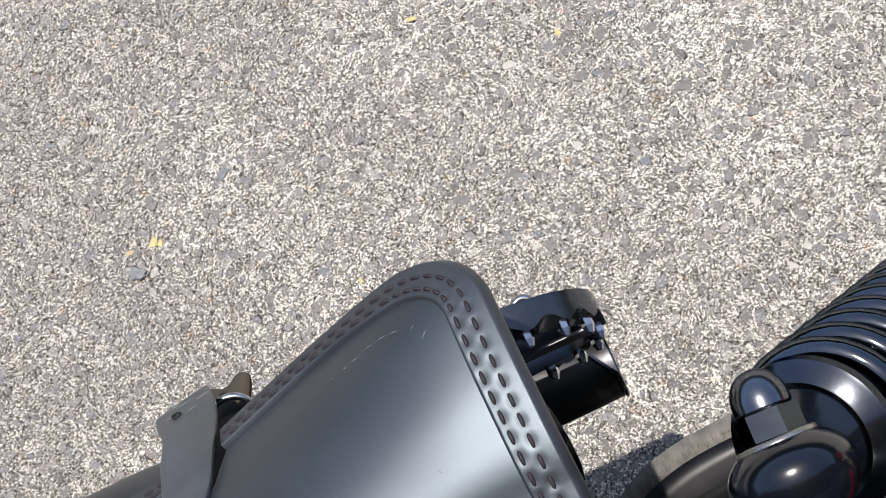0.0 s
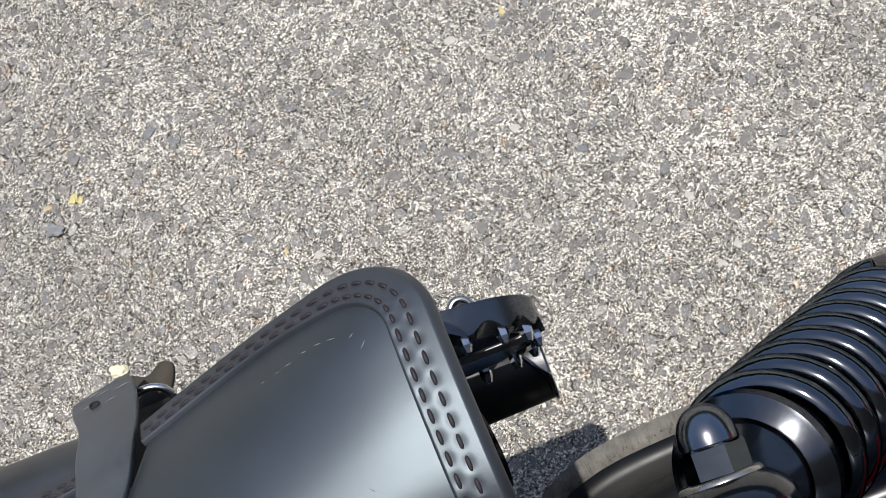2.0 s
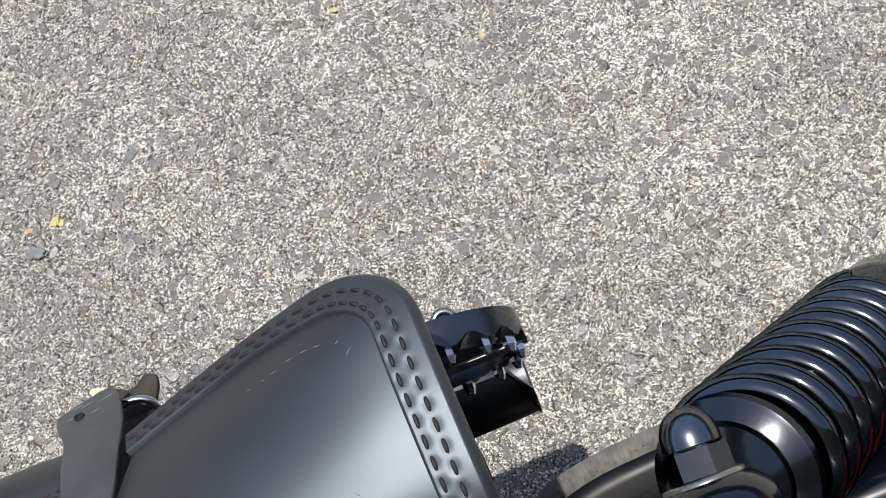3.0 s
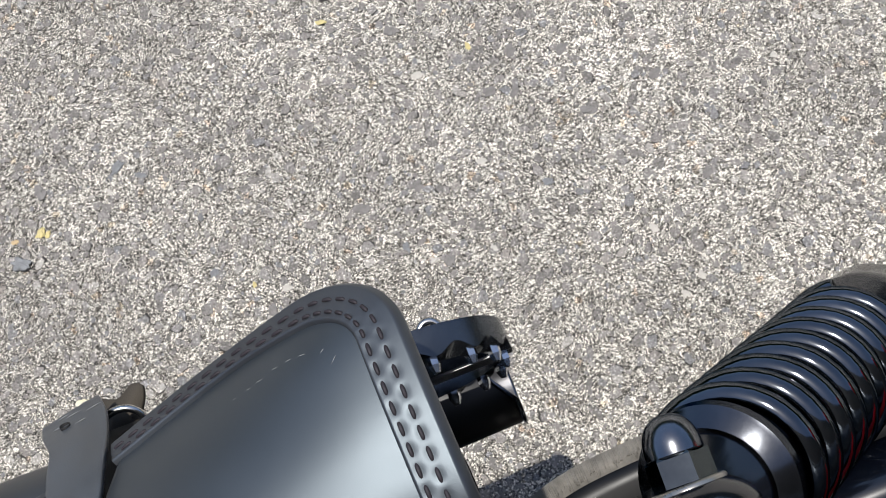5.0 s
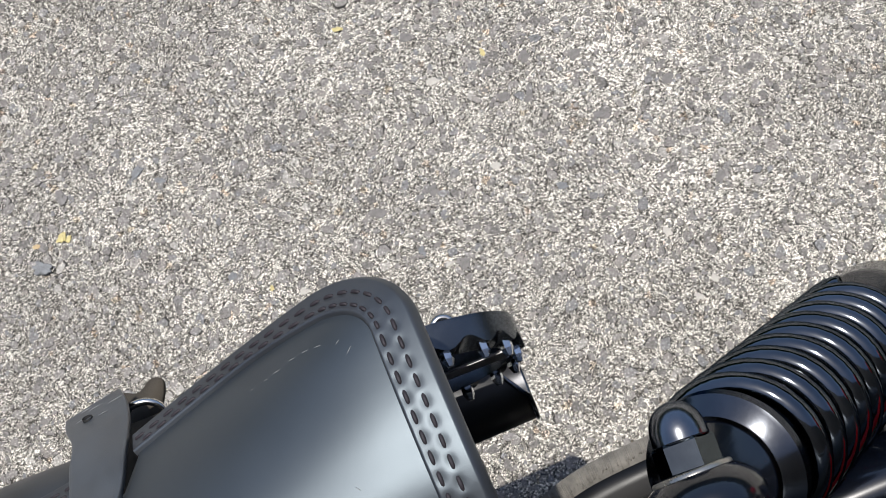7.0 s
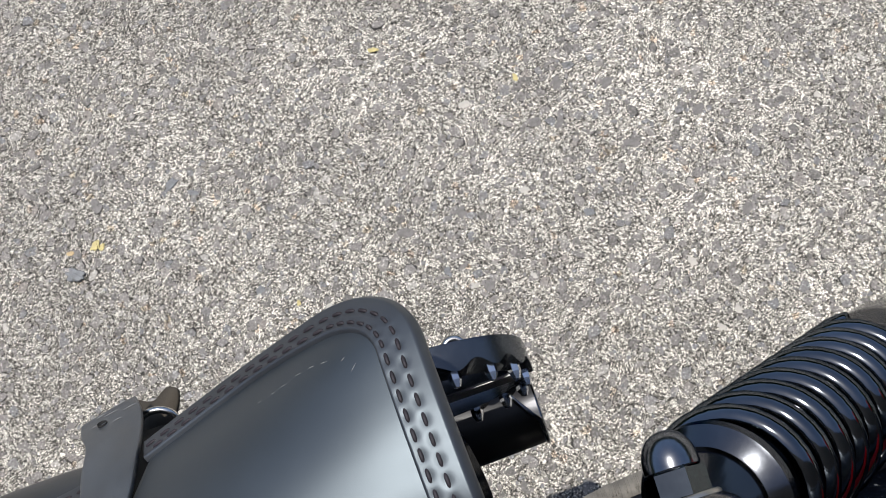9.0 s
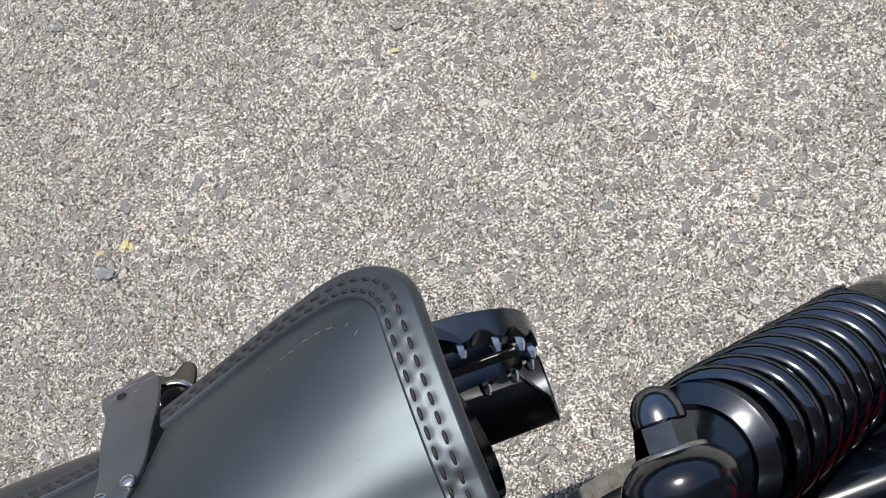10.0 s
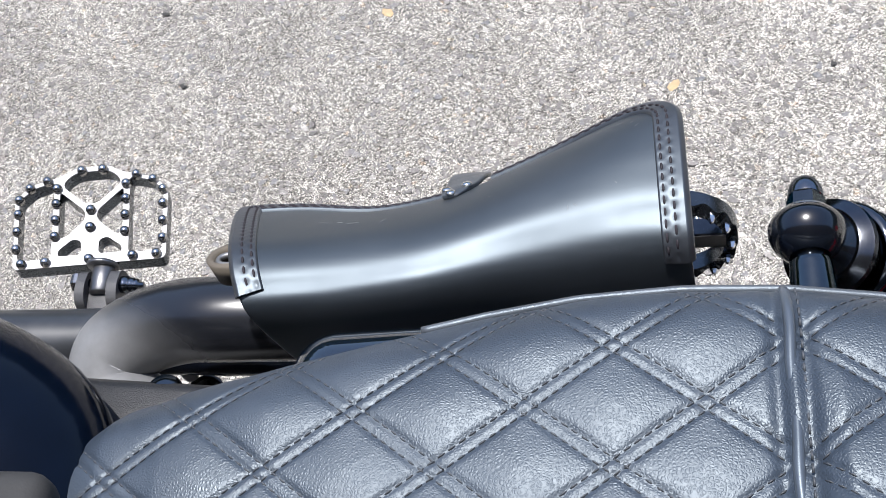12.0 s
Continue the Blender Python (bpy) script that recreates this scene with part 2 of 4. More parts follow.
# for the added ring that darkens the horizon in reflections
HORIZON_DARK = worn("horizon_dark", (0.035, 0.05, 0.02), 0.9, scale=1.5, fine=30.0, fine_bump=0.3)
LEAF_YELLOW = worn("yellow_petal", (0.56, 0.48, 0.22), 0.7, fine=700.0)
LEAF_CREAM = worn("cream_petal", (0.74, 0.69, 0.50), 0.75, fine=700.0, fine_bump=0.5)
LEAF_TAN = worn("dry_leaf", (0.50, 0.37, 0.21), 0.8, fine=700.0)
PEBBLE_PALE = worn("pale_pebble", (0.50, 0.475, 0.43), 0.8, fine=900.0, fine_bump=0.4)
PEBBLE_DARK = worn("dark_pebble", (0.05, 0.048, 0.046), 0.8, fine=900.0, fine_bump=0.4)
CHIP_GREY = worn("grey_stone", (0.19, 0.18, 0.172), 0.8, scale=150.0, fine=900.0, fine_bump=0.5)
CHIP_BLUE = worn("blue_stone", (0.195, 0.203, 0.210), 0.8, scale=150.0, fine=900.0, fine_bump=0.5)


def header_enamel():
    """Black header enamel that turns paler and matt grey at the bend, towards the head."""
    m = mat("black_to_grey_pipe", (0.012, 0.013, 0.015), 0.22, spec=0.7)
    b = m.node_tree.nodes["Principled BSDF"]
    P = node(m, "ShaderNodeTexCoord").outputs["Object"]
    blot = node(m, "ShaderNodeTexNoise", Scale=60.0, Detail=5.0, Roughness=0.65)
    link(m, P, blot.inputs["Vector"])
    along_pipe = node(m, "ShaderNodeVectorMath")
    along_pipe.operation = 'DOT_PRODUCT'
    link(m, mixed(m, 'ADD', 0.008, P, blot.outputs["Color"]), along_pipe.inputs[0])
    along_pipe.inputs[1].default_value = (0.55, 0.84, 0.0)
    rng = node(m, "ShaderNodeMapRange")
    rng.interpolation_type = 'SMOOTHSTEP'
    for key, value in (("From Min", -0.127), ("From Max", -0.082), ("To Min", 0.0), ("To Max", 1.0)):
        rng.inputs[key].default_value = value
    link(m, along_pipe.outputs["Value"], rng.inputs["Value"])
    blackness = rng.outputs["Result"]
    tone = ramp(m, blackness, [(0.0, (0.175, 0.177, 0.180)), (0.5, (0.065, 0.066, 0.068)), (1.0, (0.010, 0.011, 0.014))]).outputs["Color"]
    spots = ramp(m, blot.outputs["Fac"], [(0.35, 0.9), (0.65, 1.1)]).outputs["Color"]
    link(m, mixed(m, 'MULTIPLY', 1.0, tone, spots), b.inputs["Base Color"])
    link(m, ramp(m, blackness, [(0.0, 0.55), (0.6, 0.36), (1.0, 0.22)]).outputs["Color"], b.inputs["Roughness"])
    return m


HEADER_BLACK = header_enamel()


# ---- builders ----
def mesh_of(name, verts, faces, material, smooth=True, recalc=True):
    me = bpy.data.meshes.new(name)
    me.from_pydata([tuple(v) for v in verts], [], [tuple(f) for f in faces])
    bm = bmesh.new()
    bm.from_mesh(me)
    if recalc:
        bmesh.ops.recalc_face_normals(bm, faces=bm.faces)
    bm.to_mesh(me)
    bm.free()
    me.materials.append(material)
    me.polygons.foreach_set("use_smooth", [smooth] * len(me.polygons))
    return me


def part(name, geo, material, parent, label="", smooth=True, kind="", recalc=True):
    """One mesh object under a thing or a part; geo is a bmesh or (verts, faces), in world metres."""
    if isinstance(geo, tuple):
        me = mesh_of(name, geo[0], geo[1], material, smooth, recalc)
    else:
        me = bpy.data.meshes.new(name)
        bmesh.ops.recalc_face_normals(geo, faces=geo.faces)
        geo.to_mesh(me)
        geo.free()
        me.materials.append(material)
        me.polygons.foreach_set("use_smooth", [smooth] * len(me.polygons))
    ob = new(name, me)
    if parent is not None:
        ob.parent = parent
        ob.matrix_parent_inverse = Matrix.Translation(-BASE[parent.name])
        BASE[ob.name] = Vector((0, 0, 0))
    if label or kind:
        tagged(ob, label=label, kind=kind)
    return ob


BASE = {}


def thing(name, at, label, category, group="", kind=""):
    ob = new(name)
    ob.empty_display_size = 0.05
    ob.location = at
    BASE[ob.name] = Vector(at)
    return tagged(ob, label, category, group, kind)


def smooth_by_angle(ob, degrees=35):
    me = ob.data
    me.polygons.foreach_set("use_smooth", [True] * len(me.polygons))
    bm = bmesh.new()
    bm.from_mesh(me)
    for e in bm.edges:
        e.smooth = len(e.link_faces) == 2 and e.calc_face_angle(0) < radians(degrees)
    bm.to_mesh(me)
    bm.free()
    return ob


def frames_along(points):
    pts = [Vector(p) for p in points]
    n = len(pts)
    tang = [(pts[min(i + 1, n - 1)] - pts[max(i - 1, 0)]).normalized() for i in range(n)]
    side = tang[0].orthogonal().normalized()
    out = []
    for p, t in zip(pts, tang):
        side = (side - t * side.dot(t)).normalized()
        out.append((p, t, side, t.cross(side)))
    return out


def tube(points, radius, seg=20, closed_ends=True):
    """A round bar along points; radius is a number or one for each point."""
    fr = frames_along(points)
    rad = radius if isinstance(radius, (list, tuple)) else [radius] * len(fr)
    verts, faces = [], []
    for (p, t, a, b), r in zip(fr, rad):
        for k in range(seg):
            an = 2 * math.pi * k / seg
            verts.append(p + (a * math.cos(an) + b * math.sin(an)) * r)
    for i in range(len(fr) - 1):
        for k in range(seg):
            k2 = (k + 1) % seg
            faces.append((i * seg + k, i * seg + k2, (i + 1) * seg + k2, (i + 1) * seg + k))
    if closed_ends:
        faces.append(tuple(range(seg))[::-1])
        faces.append(tuple((len(fr) - 1) * seg + k for k in range(seg)))
    return verts, faces


def lathe(origin, axis, profile, seg=32, sides=None, corner=None):
    """Turned shape: profile of (distance along axis, radius)."""
    axis = Vector(axis).normalized()
    a = axis.orthogonal().normalized() if corner is None else Vector(corner).normalized()
    b = axis.cross(a)
    o = Vector(origin)
    n = sides or seg
    verts, faces = [], []
    for h, r in profile:
        for k in range(n):
            an = 2 * math.pi * k / n
            verts.append(o + axis * h + (a * math.cos(an) + b * math.sin(an)) * r)
    for i in range(len(profile) - 1):
        for k in range(n):
            k2 = (k + 1) % n
            faces.append((i * n + k, i * n + k2, (i + 1) * n + k2, (i + 1) * n + k))
    faces.append(tuple(range(n))[::-1])
    faces.append(tuple((len(profile) - 1) * n + k for k in range(n)))
    return verts, faces


def spline(points, per=8):
    """Catmull-Rom through points."""
    p = [Vector(q) for q in points]
    p = [p[0] * 2 - p[1]] + p + [p[-1] * 2 - p[-2]]
    out = []
    for i in range(1, len(p) - 2):
        for k in range(per):
            t = k / per
            a, b, c, d = p[i - 1], p[i], p[i + 1], p[i + 2]
            out.append(0.5 * ((2 * b) + (c - a) * t + (2 * a - 5 * b + 4 * c - d) * t * t + (3 * b - a - 3 * c + d) * t ** 3))
    out.append(p[-2])
    return out


def joined(geos):
    verts, faces = [], []
    for v, f in geos:
        o = len(verts)
        verts += [Vector(q) for q in v]
        faces += [tuple(i + o for i in q) for q in f]
    return verts, faces


def rounded_box(size, at, r=0.004, seg=3, turn=(0, 0, 0)):
    bm = bmesh.new()
    bmesh.ops.create_cube(bm, size=1.0)
    bmesh.ops.scale(bm, vec=size, verts=bm.verts)
    bmesh.ops.bevel(bm, geom=bm.edges[:], offset=r, segments=seg, affect='EDGES', profile=0.5)
    bmesh.ops.transform(bm, matrix=pose(*at, *turn), verts=bm.verts)
    return bm


def outline_prism(loops, h0, h1, m, bevel=0.0):
    """A flat plate with holes: loops[0] outside, the rest holes, between heights h0 and h1, placed by m."""
    bm = bmesh.new()
    edges = []
    for loop in loops:
        vs = [bm.verts.new((x, y, h1)) for x, y in loop]
        edges += [bm.edges.new((vs[i], vs[(i + 1) % len(vs)])) for i in range(len(vs))]
    bmesh.ops.triangle_fill(bm, edges=edges, use_beauty=True)
    top = bm.faces[:]
    ret = bmesh.ops.extrude_face_region(bm, geom=top)
    low = [v for v in ret["geom"] if isinstance(v, bmesh.types.BMVert)]
    bmesh.ops.translate(bm, verts=low, vec=(0, 0, h0 - h1))
    bmesh.ops.transform(bm, matrix=m, verts=bm.verts)
    return bm


def rounded_loop(points, r, seg=4):
    out = []
    n = len(points)
    for i in range(n):
        a, b, c = (Vector(points[j % n]) for j in (i - 1, i, i + 1))
        u, v = (a - b), (c - b)
        rr = min(r, u.length * 0.45, v.length * 0.45)
        p0, p1 = b + u.normalized() * rr, b + v.normalized() * rr
        for k in range(seg + 1):
            t = k / seg
            q = p0 * (1 - t) ** 2 + b * 2 * t * (1 - t) + p1 * t * t
            out.append((q.x, q.y))
    return out


# ---- ground ----
def build_ground():
    x0, x1, y0, y1, step = -1.0, 0.62, 0.03, 1.25, 0.0018
    nx, ny = int((x1 - x0) / step) + 1, int((y1 - y0) / step) + 1
    X, Y = np.meshgrid(np.linspace(x0, x1, nx), np.linspace(y0, y1, ny))
    px, py = X.ravel(), Y.ravel()
    rng = np.random.default_rng(4)
    z = np.sin(px * 23 + 1.3) * np.cos(py * 19) * 0.0006 + rng.normal(0, 0.00034, px.size)
    z *= np.clip(np.minimum.reduce([px - x0, x1 - px, py - y0, y1 - py]) / 0.02, 0, 1)
    far = 400.0
    outer = np.array([(-far, -far, 0), (far, -far, 0), (far, far, 0), (-far, far, 0)])
    co = np.concatenate([np.stack([px, py, z], 1), outer])
    idx = np.arange(nx * ny).reshape(ny, nx)
    quads = np.stack([idx[:-1, :-1], idx[:-1, 1:], idx[1:, 1:], idx[1:, :-1]], -1).reshape(-1, 4)
    n = nx * ny
    o = [n, n + 1, n + 2, n + 3]
    ring = [list(idx[0, ::-1]) + [o[0], o[1]], list(idx[::-1, -1]) + [o[1], o[2]], list(idx[-1, :]) + [o[2], o[3]], list(idx[:, 0]) + [o[3], o[0]]]
    loops = np.concatenate([quads.ravel()] + [np.array(r) for r in ring])
    sizes = [4] * len(quads) + [len(r) for r in ring]
    starts = np.concatenate([[0], np.cumsum(sizes)[:-1]])
    me = bpy.data.meshes.new("ground")
    me.vertices.add(len(co))
    me.vertices.foreach_set("co", co.ravel())
    me.loops.add(len(loops))
    me.loops.foreach_set("vertex_index", loops.astype(np.int32))
    me.polygons.add(len(sizes))
    me.polygons.foreach_set("loop_start", starts.astype(np.int32))
    me.update(calc_edges=True)
    me.validate()
    me.materials.append(ASPHALT)
    ob = new("ground", me)
    return tagged(ob, "sunlit grey asphalt with pale sand and stone chips", "ground", kind="structure")


def build_gravel():
    """Angular stone chips rolled into the asphalt: a flat top, a broken edge and a rim of bitumen."""
    rng = np.random.default_rng(11)
    verts, faces, slots = [], [], []
    for cell, keep, low, high in ((0.0105, 0.50, 0.0030, 0.0066), (0.0058, 0.40, 0.0016, 0.0030)):
        gx, gy = np.meshgrid(np.arange(-0.98, 0.60, cell), np.arange(0.05, 1.23, cell))
        on = rng.random(gx.size) < keep
        cx = (gx.ravel() + rng.random(gx.size) * cell)[on]
        cy = (gy.ravel() + rng.random(gx.size) * cell)[on]
        ground_z = np.sin(cx * 23 + 1.3) * np.cos(cy * 19) * 0.0006
        for x, y, gz in zip(cx, cy, ground_z):
            k = int(rng.integers(6, 10))
            an = (np.arange(k) + rng.uniform(-0.32, 0.32, k)) * 2 * math.pi / k + rng.random() * 6.28
            size, squash, turn = rng.uniform(low, high), rng.uniform(0.55, 0.95), rng.random() * math.pi
            r = size * rng.uniform(0.68, 1.15, k)
            u, v = r * np.cos(an), r * np.sin(an) * squash
            dx, dy = u * math.cos(turn) - v * math.sin(turn), u * math.sin(turn) + v * math.cos(turn)
            top = gz + 0.0001 + 0.0005 * rng.random()
            tilt = rng.normal(0, 0.09, 2)
            rim = np.clip(rng.normal(0.05, 0.22, k), 0.02, 0.5)
            o = len(verts)
            for f, drop in ((0.88, 0.0), (1.0, 0.0004), (None, 0.0)):
                for i in range(k):
                    g = 1.0 + rim[i] if f is None else f
                    z = gz - 0.0002 if f is None else top - drop + tilt[0] * dx[i] + tilt[1] * dy[i]
                    verts.append((x + dx[i] * g, y + dy[i] * g, z))
            faces.append(tuple(range(o, o + k)))
            slots.append(0)
            for ring, slot in ((0, 0), (1, 1)):
                for i in range(k):
                    a, b = o + ring * k + i, o + ring * k + (i + 1) % k
                    faces.append((a, a + k, b + k, b))
                    slots.append(slot)
    me = bpy.data.meshes.new("gravel")
    me.from_pydata(verts, [], faces)
    me.materials.append(ROAD_STONE)
    me.materials.append(BITUMEN)
    me.polygons.foreach_set("material_index", slots)
    return tagged(new("gravel", me), "broken grey stone chips rolled into the asphalt", "gravel", kind="stuff")


build_gravel()
build_ground()


def build_backdrop():
    """Unseen dark ring all round, far outside the view, added to darken the reflected horizon."""
    verts, faces, n = [], [], 240
    for k in range(n):
        an = 2 * math.pi * k / n
        r = 14 + 0.5 * noise.noise(Vector((math.cos(an) * 9, math.sin(an) * 9, 0)))
        top = 4.2 + 1.1 * noise.noise(Vector((math.cos(an) * 14, math.sin(an) * 14, 3)))
        verts += [(r * math.cos(an), r * math.sin(an), -0.05), (r * math.cos(an) * 1.02, r * math.sin(an) * 1.02, top)]
    for k in range(n):
        a, b = 2 * k, 2 * ((k + 1) % n)
        faces.append((a, b, b + 1, a + 1))
    me = mesh_of("backdrop", verts, faces, HORIZON_DARK)
    tagged(new("backdrop", me), "unseen dark green ring added to darken the reflected horizon", "backdrop", kind="structure")


build_backdrop()
# unseen dark wall, added to keep near-side sky light off the bike
wall = mesh_of("unseen_shade_wall", *joined([([(x, y, z) for x in (-6, 6) for y in (-1.25, -1.05) for z in (0, 3.6)], [(0, 1, 3, 2), (4, 6, 7, 5), (0, 4, 5, 1), (2, 3, 7, 6), (1, 5, 7, 3), (0, 2, 6, 4)])]), SHADE_WALL, smooth=False)
tagged(new("unseen_shade_wall", wall), "unseen dark wall added to block sky light on the near side", "wall", kind="structure")


# ---- motorcycle ----
BIKE_Y = -0.063
bike = thing("motorcycle", (-0.1, BIKE_Y, 0), "black motorcycle with quilted seat parked on asphalt", "motorcycle")


# seat: quilted top, turned-down side
EDGE_X = [-0.3155, -0.315, -0.310, -0.300, -0.278, -0.250, -0.203, -0.150, -0.103, -0.059, -0.011, 0.038, 0.080, 0.200, 0.300, 0.34]
EDGE_Y = [-0.062, -0.049, -0.0335, -0.0200, -0.0085, -0.001, 0.0105, 0.023, 0.033, 0.039, 0.041, 0.039, 0.035, 0.014, -0.016, -0.036]
WELT_X = 0.0365


def seat_half(x):
    return np.interp(x, EDGE_X, EDGE_Y) - BIKE_Y


def seat_base(x, y):
    s = np.clip(np.abs(y - BIKE_Y) / np.maximum(seat_half(x), 1e-4), 0, 1)
    crown = np.interp(x, [-0.315, -0.305, -0.285, -0.25, -0.2, -0.05, 0.04, 0.2, 0.34], [0.653, 0.663, 0.671, 0.677, 0.681, 0.684, 0.684, 0.672, 0.662])
    power = np.interp(x, [-0.3, -0.12, -0.02], [4.0, 5.0, 9.0])
    # the rear part leans down towards its edge
    lean = np.clip((x - 0.036) / 0.02, 0, 1) * 0.11 * (BIKE_Y + seat_half(x) - y)
    return crown + lean - np.interp(x, [-0.3, -0.2, -0.1, 0.0], [0.022, 0.025, 0.026, 0.022]) * s ** power


QX, QY = 0.0395, 0.0292
QG = math.hypot(1 / QX, 1 / QY)


def quilt_lines(x, y):
    a = (y + 0.0257) / QY
    b = (x - 0.0) / QX
    out = []
    for s in (a - b, a + b):
        out.append(np.abs(s - 2 * np.round(s / 2)) / QG)
    return out


def quilt(x, y):
    h = np.zeros_like(x)
    d1, d2 = quilt_lines(x, y)
    h += 0.0031 * (1 - np.exp(-np.maximum(d1 - 0.002, 0) / 0.011)) * (1 - np.exp(-np.maximum(d2 - 0.002, 0) / 0.011))
    for k in (d1, d2):
        h -= 0.0010 * np.exp(-((k - 0.0031) / 0.0010) ** 2)
    w = np.abs(x - WELT_X)
    h += 0.0016 * np.exp(-(w / 0.0040) ** 2) - 0.0020 * np.exp(-((w - 0.006) / 0.004) ** 2)
    return h


def build_seat():
    xs = np.unique(np.concatenate([[-0.3154], np.linspace(-0.315, 0.335, 410), np.linspace(WELT_X - 0.012, WELT_X + 0.012, 40)]))
    s = np.concatenate([[-1.32, -1.2, -1.1, -1.05, -1.02], np.linspace(-1, 1, 150), [1.02, 1.05, 1.1, 1.2, 1.32]])
    X, S = np.meshgrid(xs, s, indexing="ij")
    hw = seat_half(X)
    A = np.abs(S)
    top = np.clip(A, 0, 1)
    side = np.clip(A - 1, 0, 1)
    y = BIKE_Y + np.sign(S) * hw * (top + np.where(side > 0, np.minimum(side, 0.04) * 0.6, 0))
    z = seat_base(X, y * (A <= 1) + (BIKE_Y + np.sign(S) * hw) * (A > 1)) - side * 0.22
    fade = np.clip((1 - A) / 0.06, 0, 1) * np.clip((X + 0.3155) / 0.01, 0, 1)
    z = z + quilt(X, y) * np.where(A <= 1, fade, 0)
    verts = np.stack([X, y, z], -1).reshape(-1, 3)
    n, m = X.shape
    idx = np.arange(n * m).reshape(n, m)
    quads = np.stack([idx[:-1, :-1], idx[:-1, 1:], idx[1:, 1:], idx[1:, :-1]], -1).reshape(-1, 4)
    verts = verts.tolist()
    faces = quads.tolist()
    # front wall of the nose and the underside
    low = [len(verts) + k for k in range(m)]
    verts += [(-0.313, verts[k][1], 0.60) for k in range(m)]
    faces += [(idx[0, k], low[k], low[k + 1], idx[0, k + 1]) for k in range(m - 1)]
    faces.append(tuple(int(i) for i in idx[-1]))
    seat = part("seat", (verts, faces), SEAT_LEATHER, bike, "grey-black grained leather seat with diamond quilting")
    # piping and the plain side band
    xs2 = np.linspace(-0.135, 0.33, 120)
    edge = [(x, BIKE_Y + seat_half(x) + 0.001, float(seat_base(x, BIKE_Y + seat_half(x))) + 0.0005) for x in xs2]
    part("piping", tube(edge, 0.0022, 8), SEAT_SIDE, seat, "raised leather piping along the seat edge")
    out = [(x, y + 0.006, z - 0.010) for x, y, z in edge]
    top = [(x, y, z - 0.001) for x, y, z in edge]
    bot = [(x, y + 0.005, z - 0.055) for x, y, z in edge]
    vs = top + out + bot
    k = len(edge)
    fs = [(r * k + i, r * k + i + 1, (r + 1) * k + i + 1, (r + 1) * k + i) for r in (0, 1) for i in range(k - 1)]
    band = part("side_band", (vs, fs), SEAT_SIDE, seat, "plain vinyl side band of the seat")
    mod = band.modifiers.new("thickness", 'SOLIDIFY')
    mod.thickness, mod.offset = 0.003, -1
    wy = np.linspace(-0.165, 0.036, 140)
    ridge = [(WELT_X + 0.0004 * math.sin(y * 130), y, float(seat_base(WELT_X, y)) + 0.0004 + 0.0003 * math.sin(y * 90)) for y in wy]
    part("welt", tube(ridge, 0.0026, 12), WELT_LEATHER, seat, "raised smooth leather welt across the seat")
    # stitches, in two rows beside every quilting line
    geos = []
    rng = random.Random(3)
    length, pitch = 0.0036, 0.0056
    for sign in (1, -1):
        for c in range(-16, 17, 2):
            for off in (-0.0031, 0.0031):
                t = -0.34
                while t < 0.32:
                    x = t
                    y = -0.0257 + QY * ((x / QX) * sign + c + off * QG)
                    t += pitch * QX / math.hypot(QX, QY)
                    if not (-0.308 < x < 0.13 and -0.11 < y):
                        continue
                    hw_ = float(seat_half(x))
                    if abs(y - BIKE_Y) > hw_ * 0.965 or abs(x - WELT_X) < 0.007:
                        continue
                    d = Vector((QX, QY * sign, 0)).normalized() * length / 2
                    ends = []
                    for e in (-1, 0, 1):
                        ex, ey = x + d.x * e, y + d.y * e
                        ez = float(seat_base(ex, ey) + quilt(np.array([ex]), np.array([ey]))[0] * min(1, max(0, (1 - abs(ey - BIKE_Y) / hw_) / 0.06)))
                        ends.append((ex, ey, ez + (0.0002 if e else 0.0008)))
                    geos.append(tube(ends, [0.0003, 0.0005, 0.0003], 5))
    for x in np.arange(-0.12, 0.2, 0.0062):
        e = BIKE_Y + seat_half(x) + 0.004
        zz = float(seat_base(x, BIKE_Y + seat_half(x))) - 0.0058
        geos.append(tube([(x - 0.0022, e, zz), (x, e + 0.0012, zz + 0.0006), (x + 0.0022, e, zz)], 0.0007, 5))
    for y in np.arange(-0.11, 0.036, 0.0058):
        zz = float(seat_base(WELT_X + 0.005, y)) - 0.0004
        geos.append(tube([(WELT_X + 0.005, y - 0.0019, zz), (WELT_X + 0.005, y, zz + 0.0007), (WELT_X + 0.005, y + 0.0019, zz)], 0.0006, 5))
    part("stitching", joined(geos), SEAT_THREAD, seat, "double rows of grey stitching", kind="stuff")


build_seat()


# leather exhaust guard, flared to the rear: sections (y, z) from the outer edge over the crown to the inner side
GX = [-0.31, -0.25, -0.20, -0.15, -0.08, -0.03, 0.012]
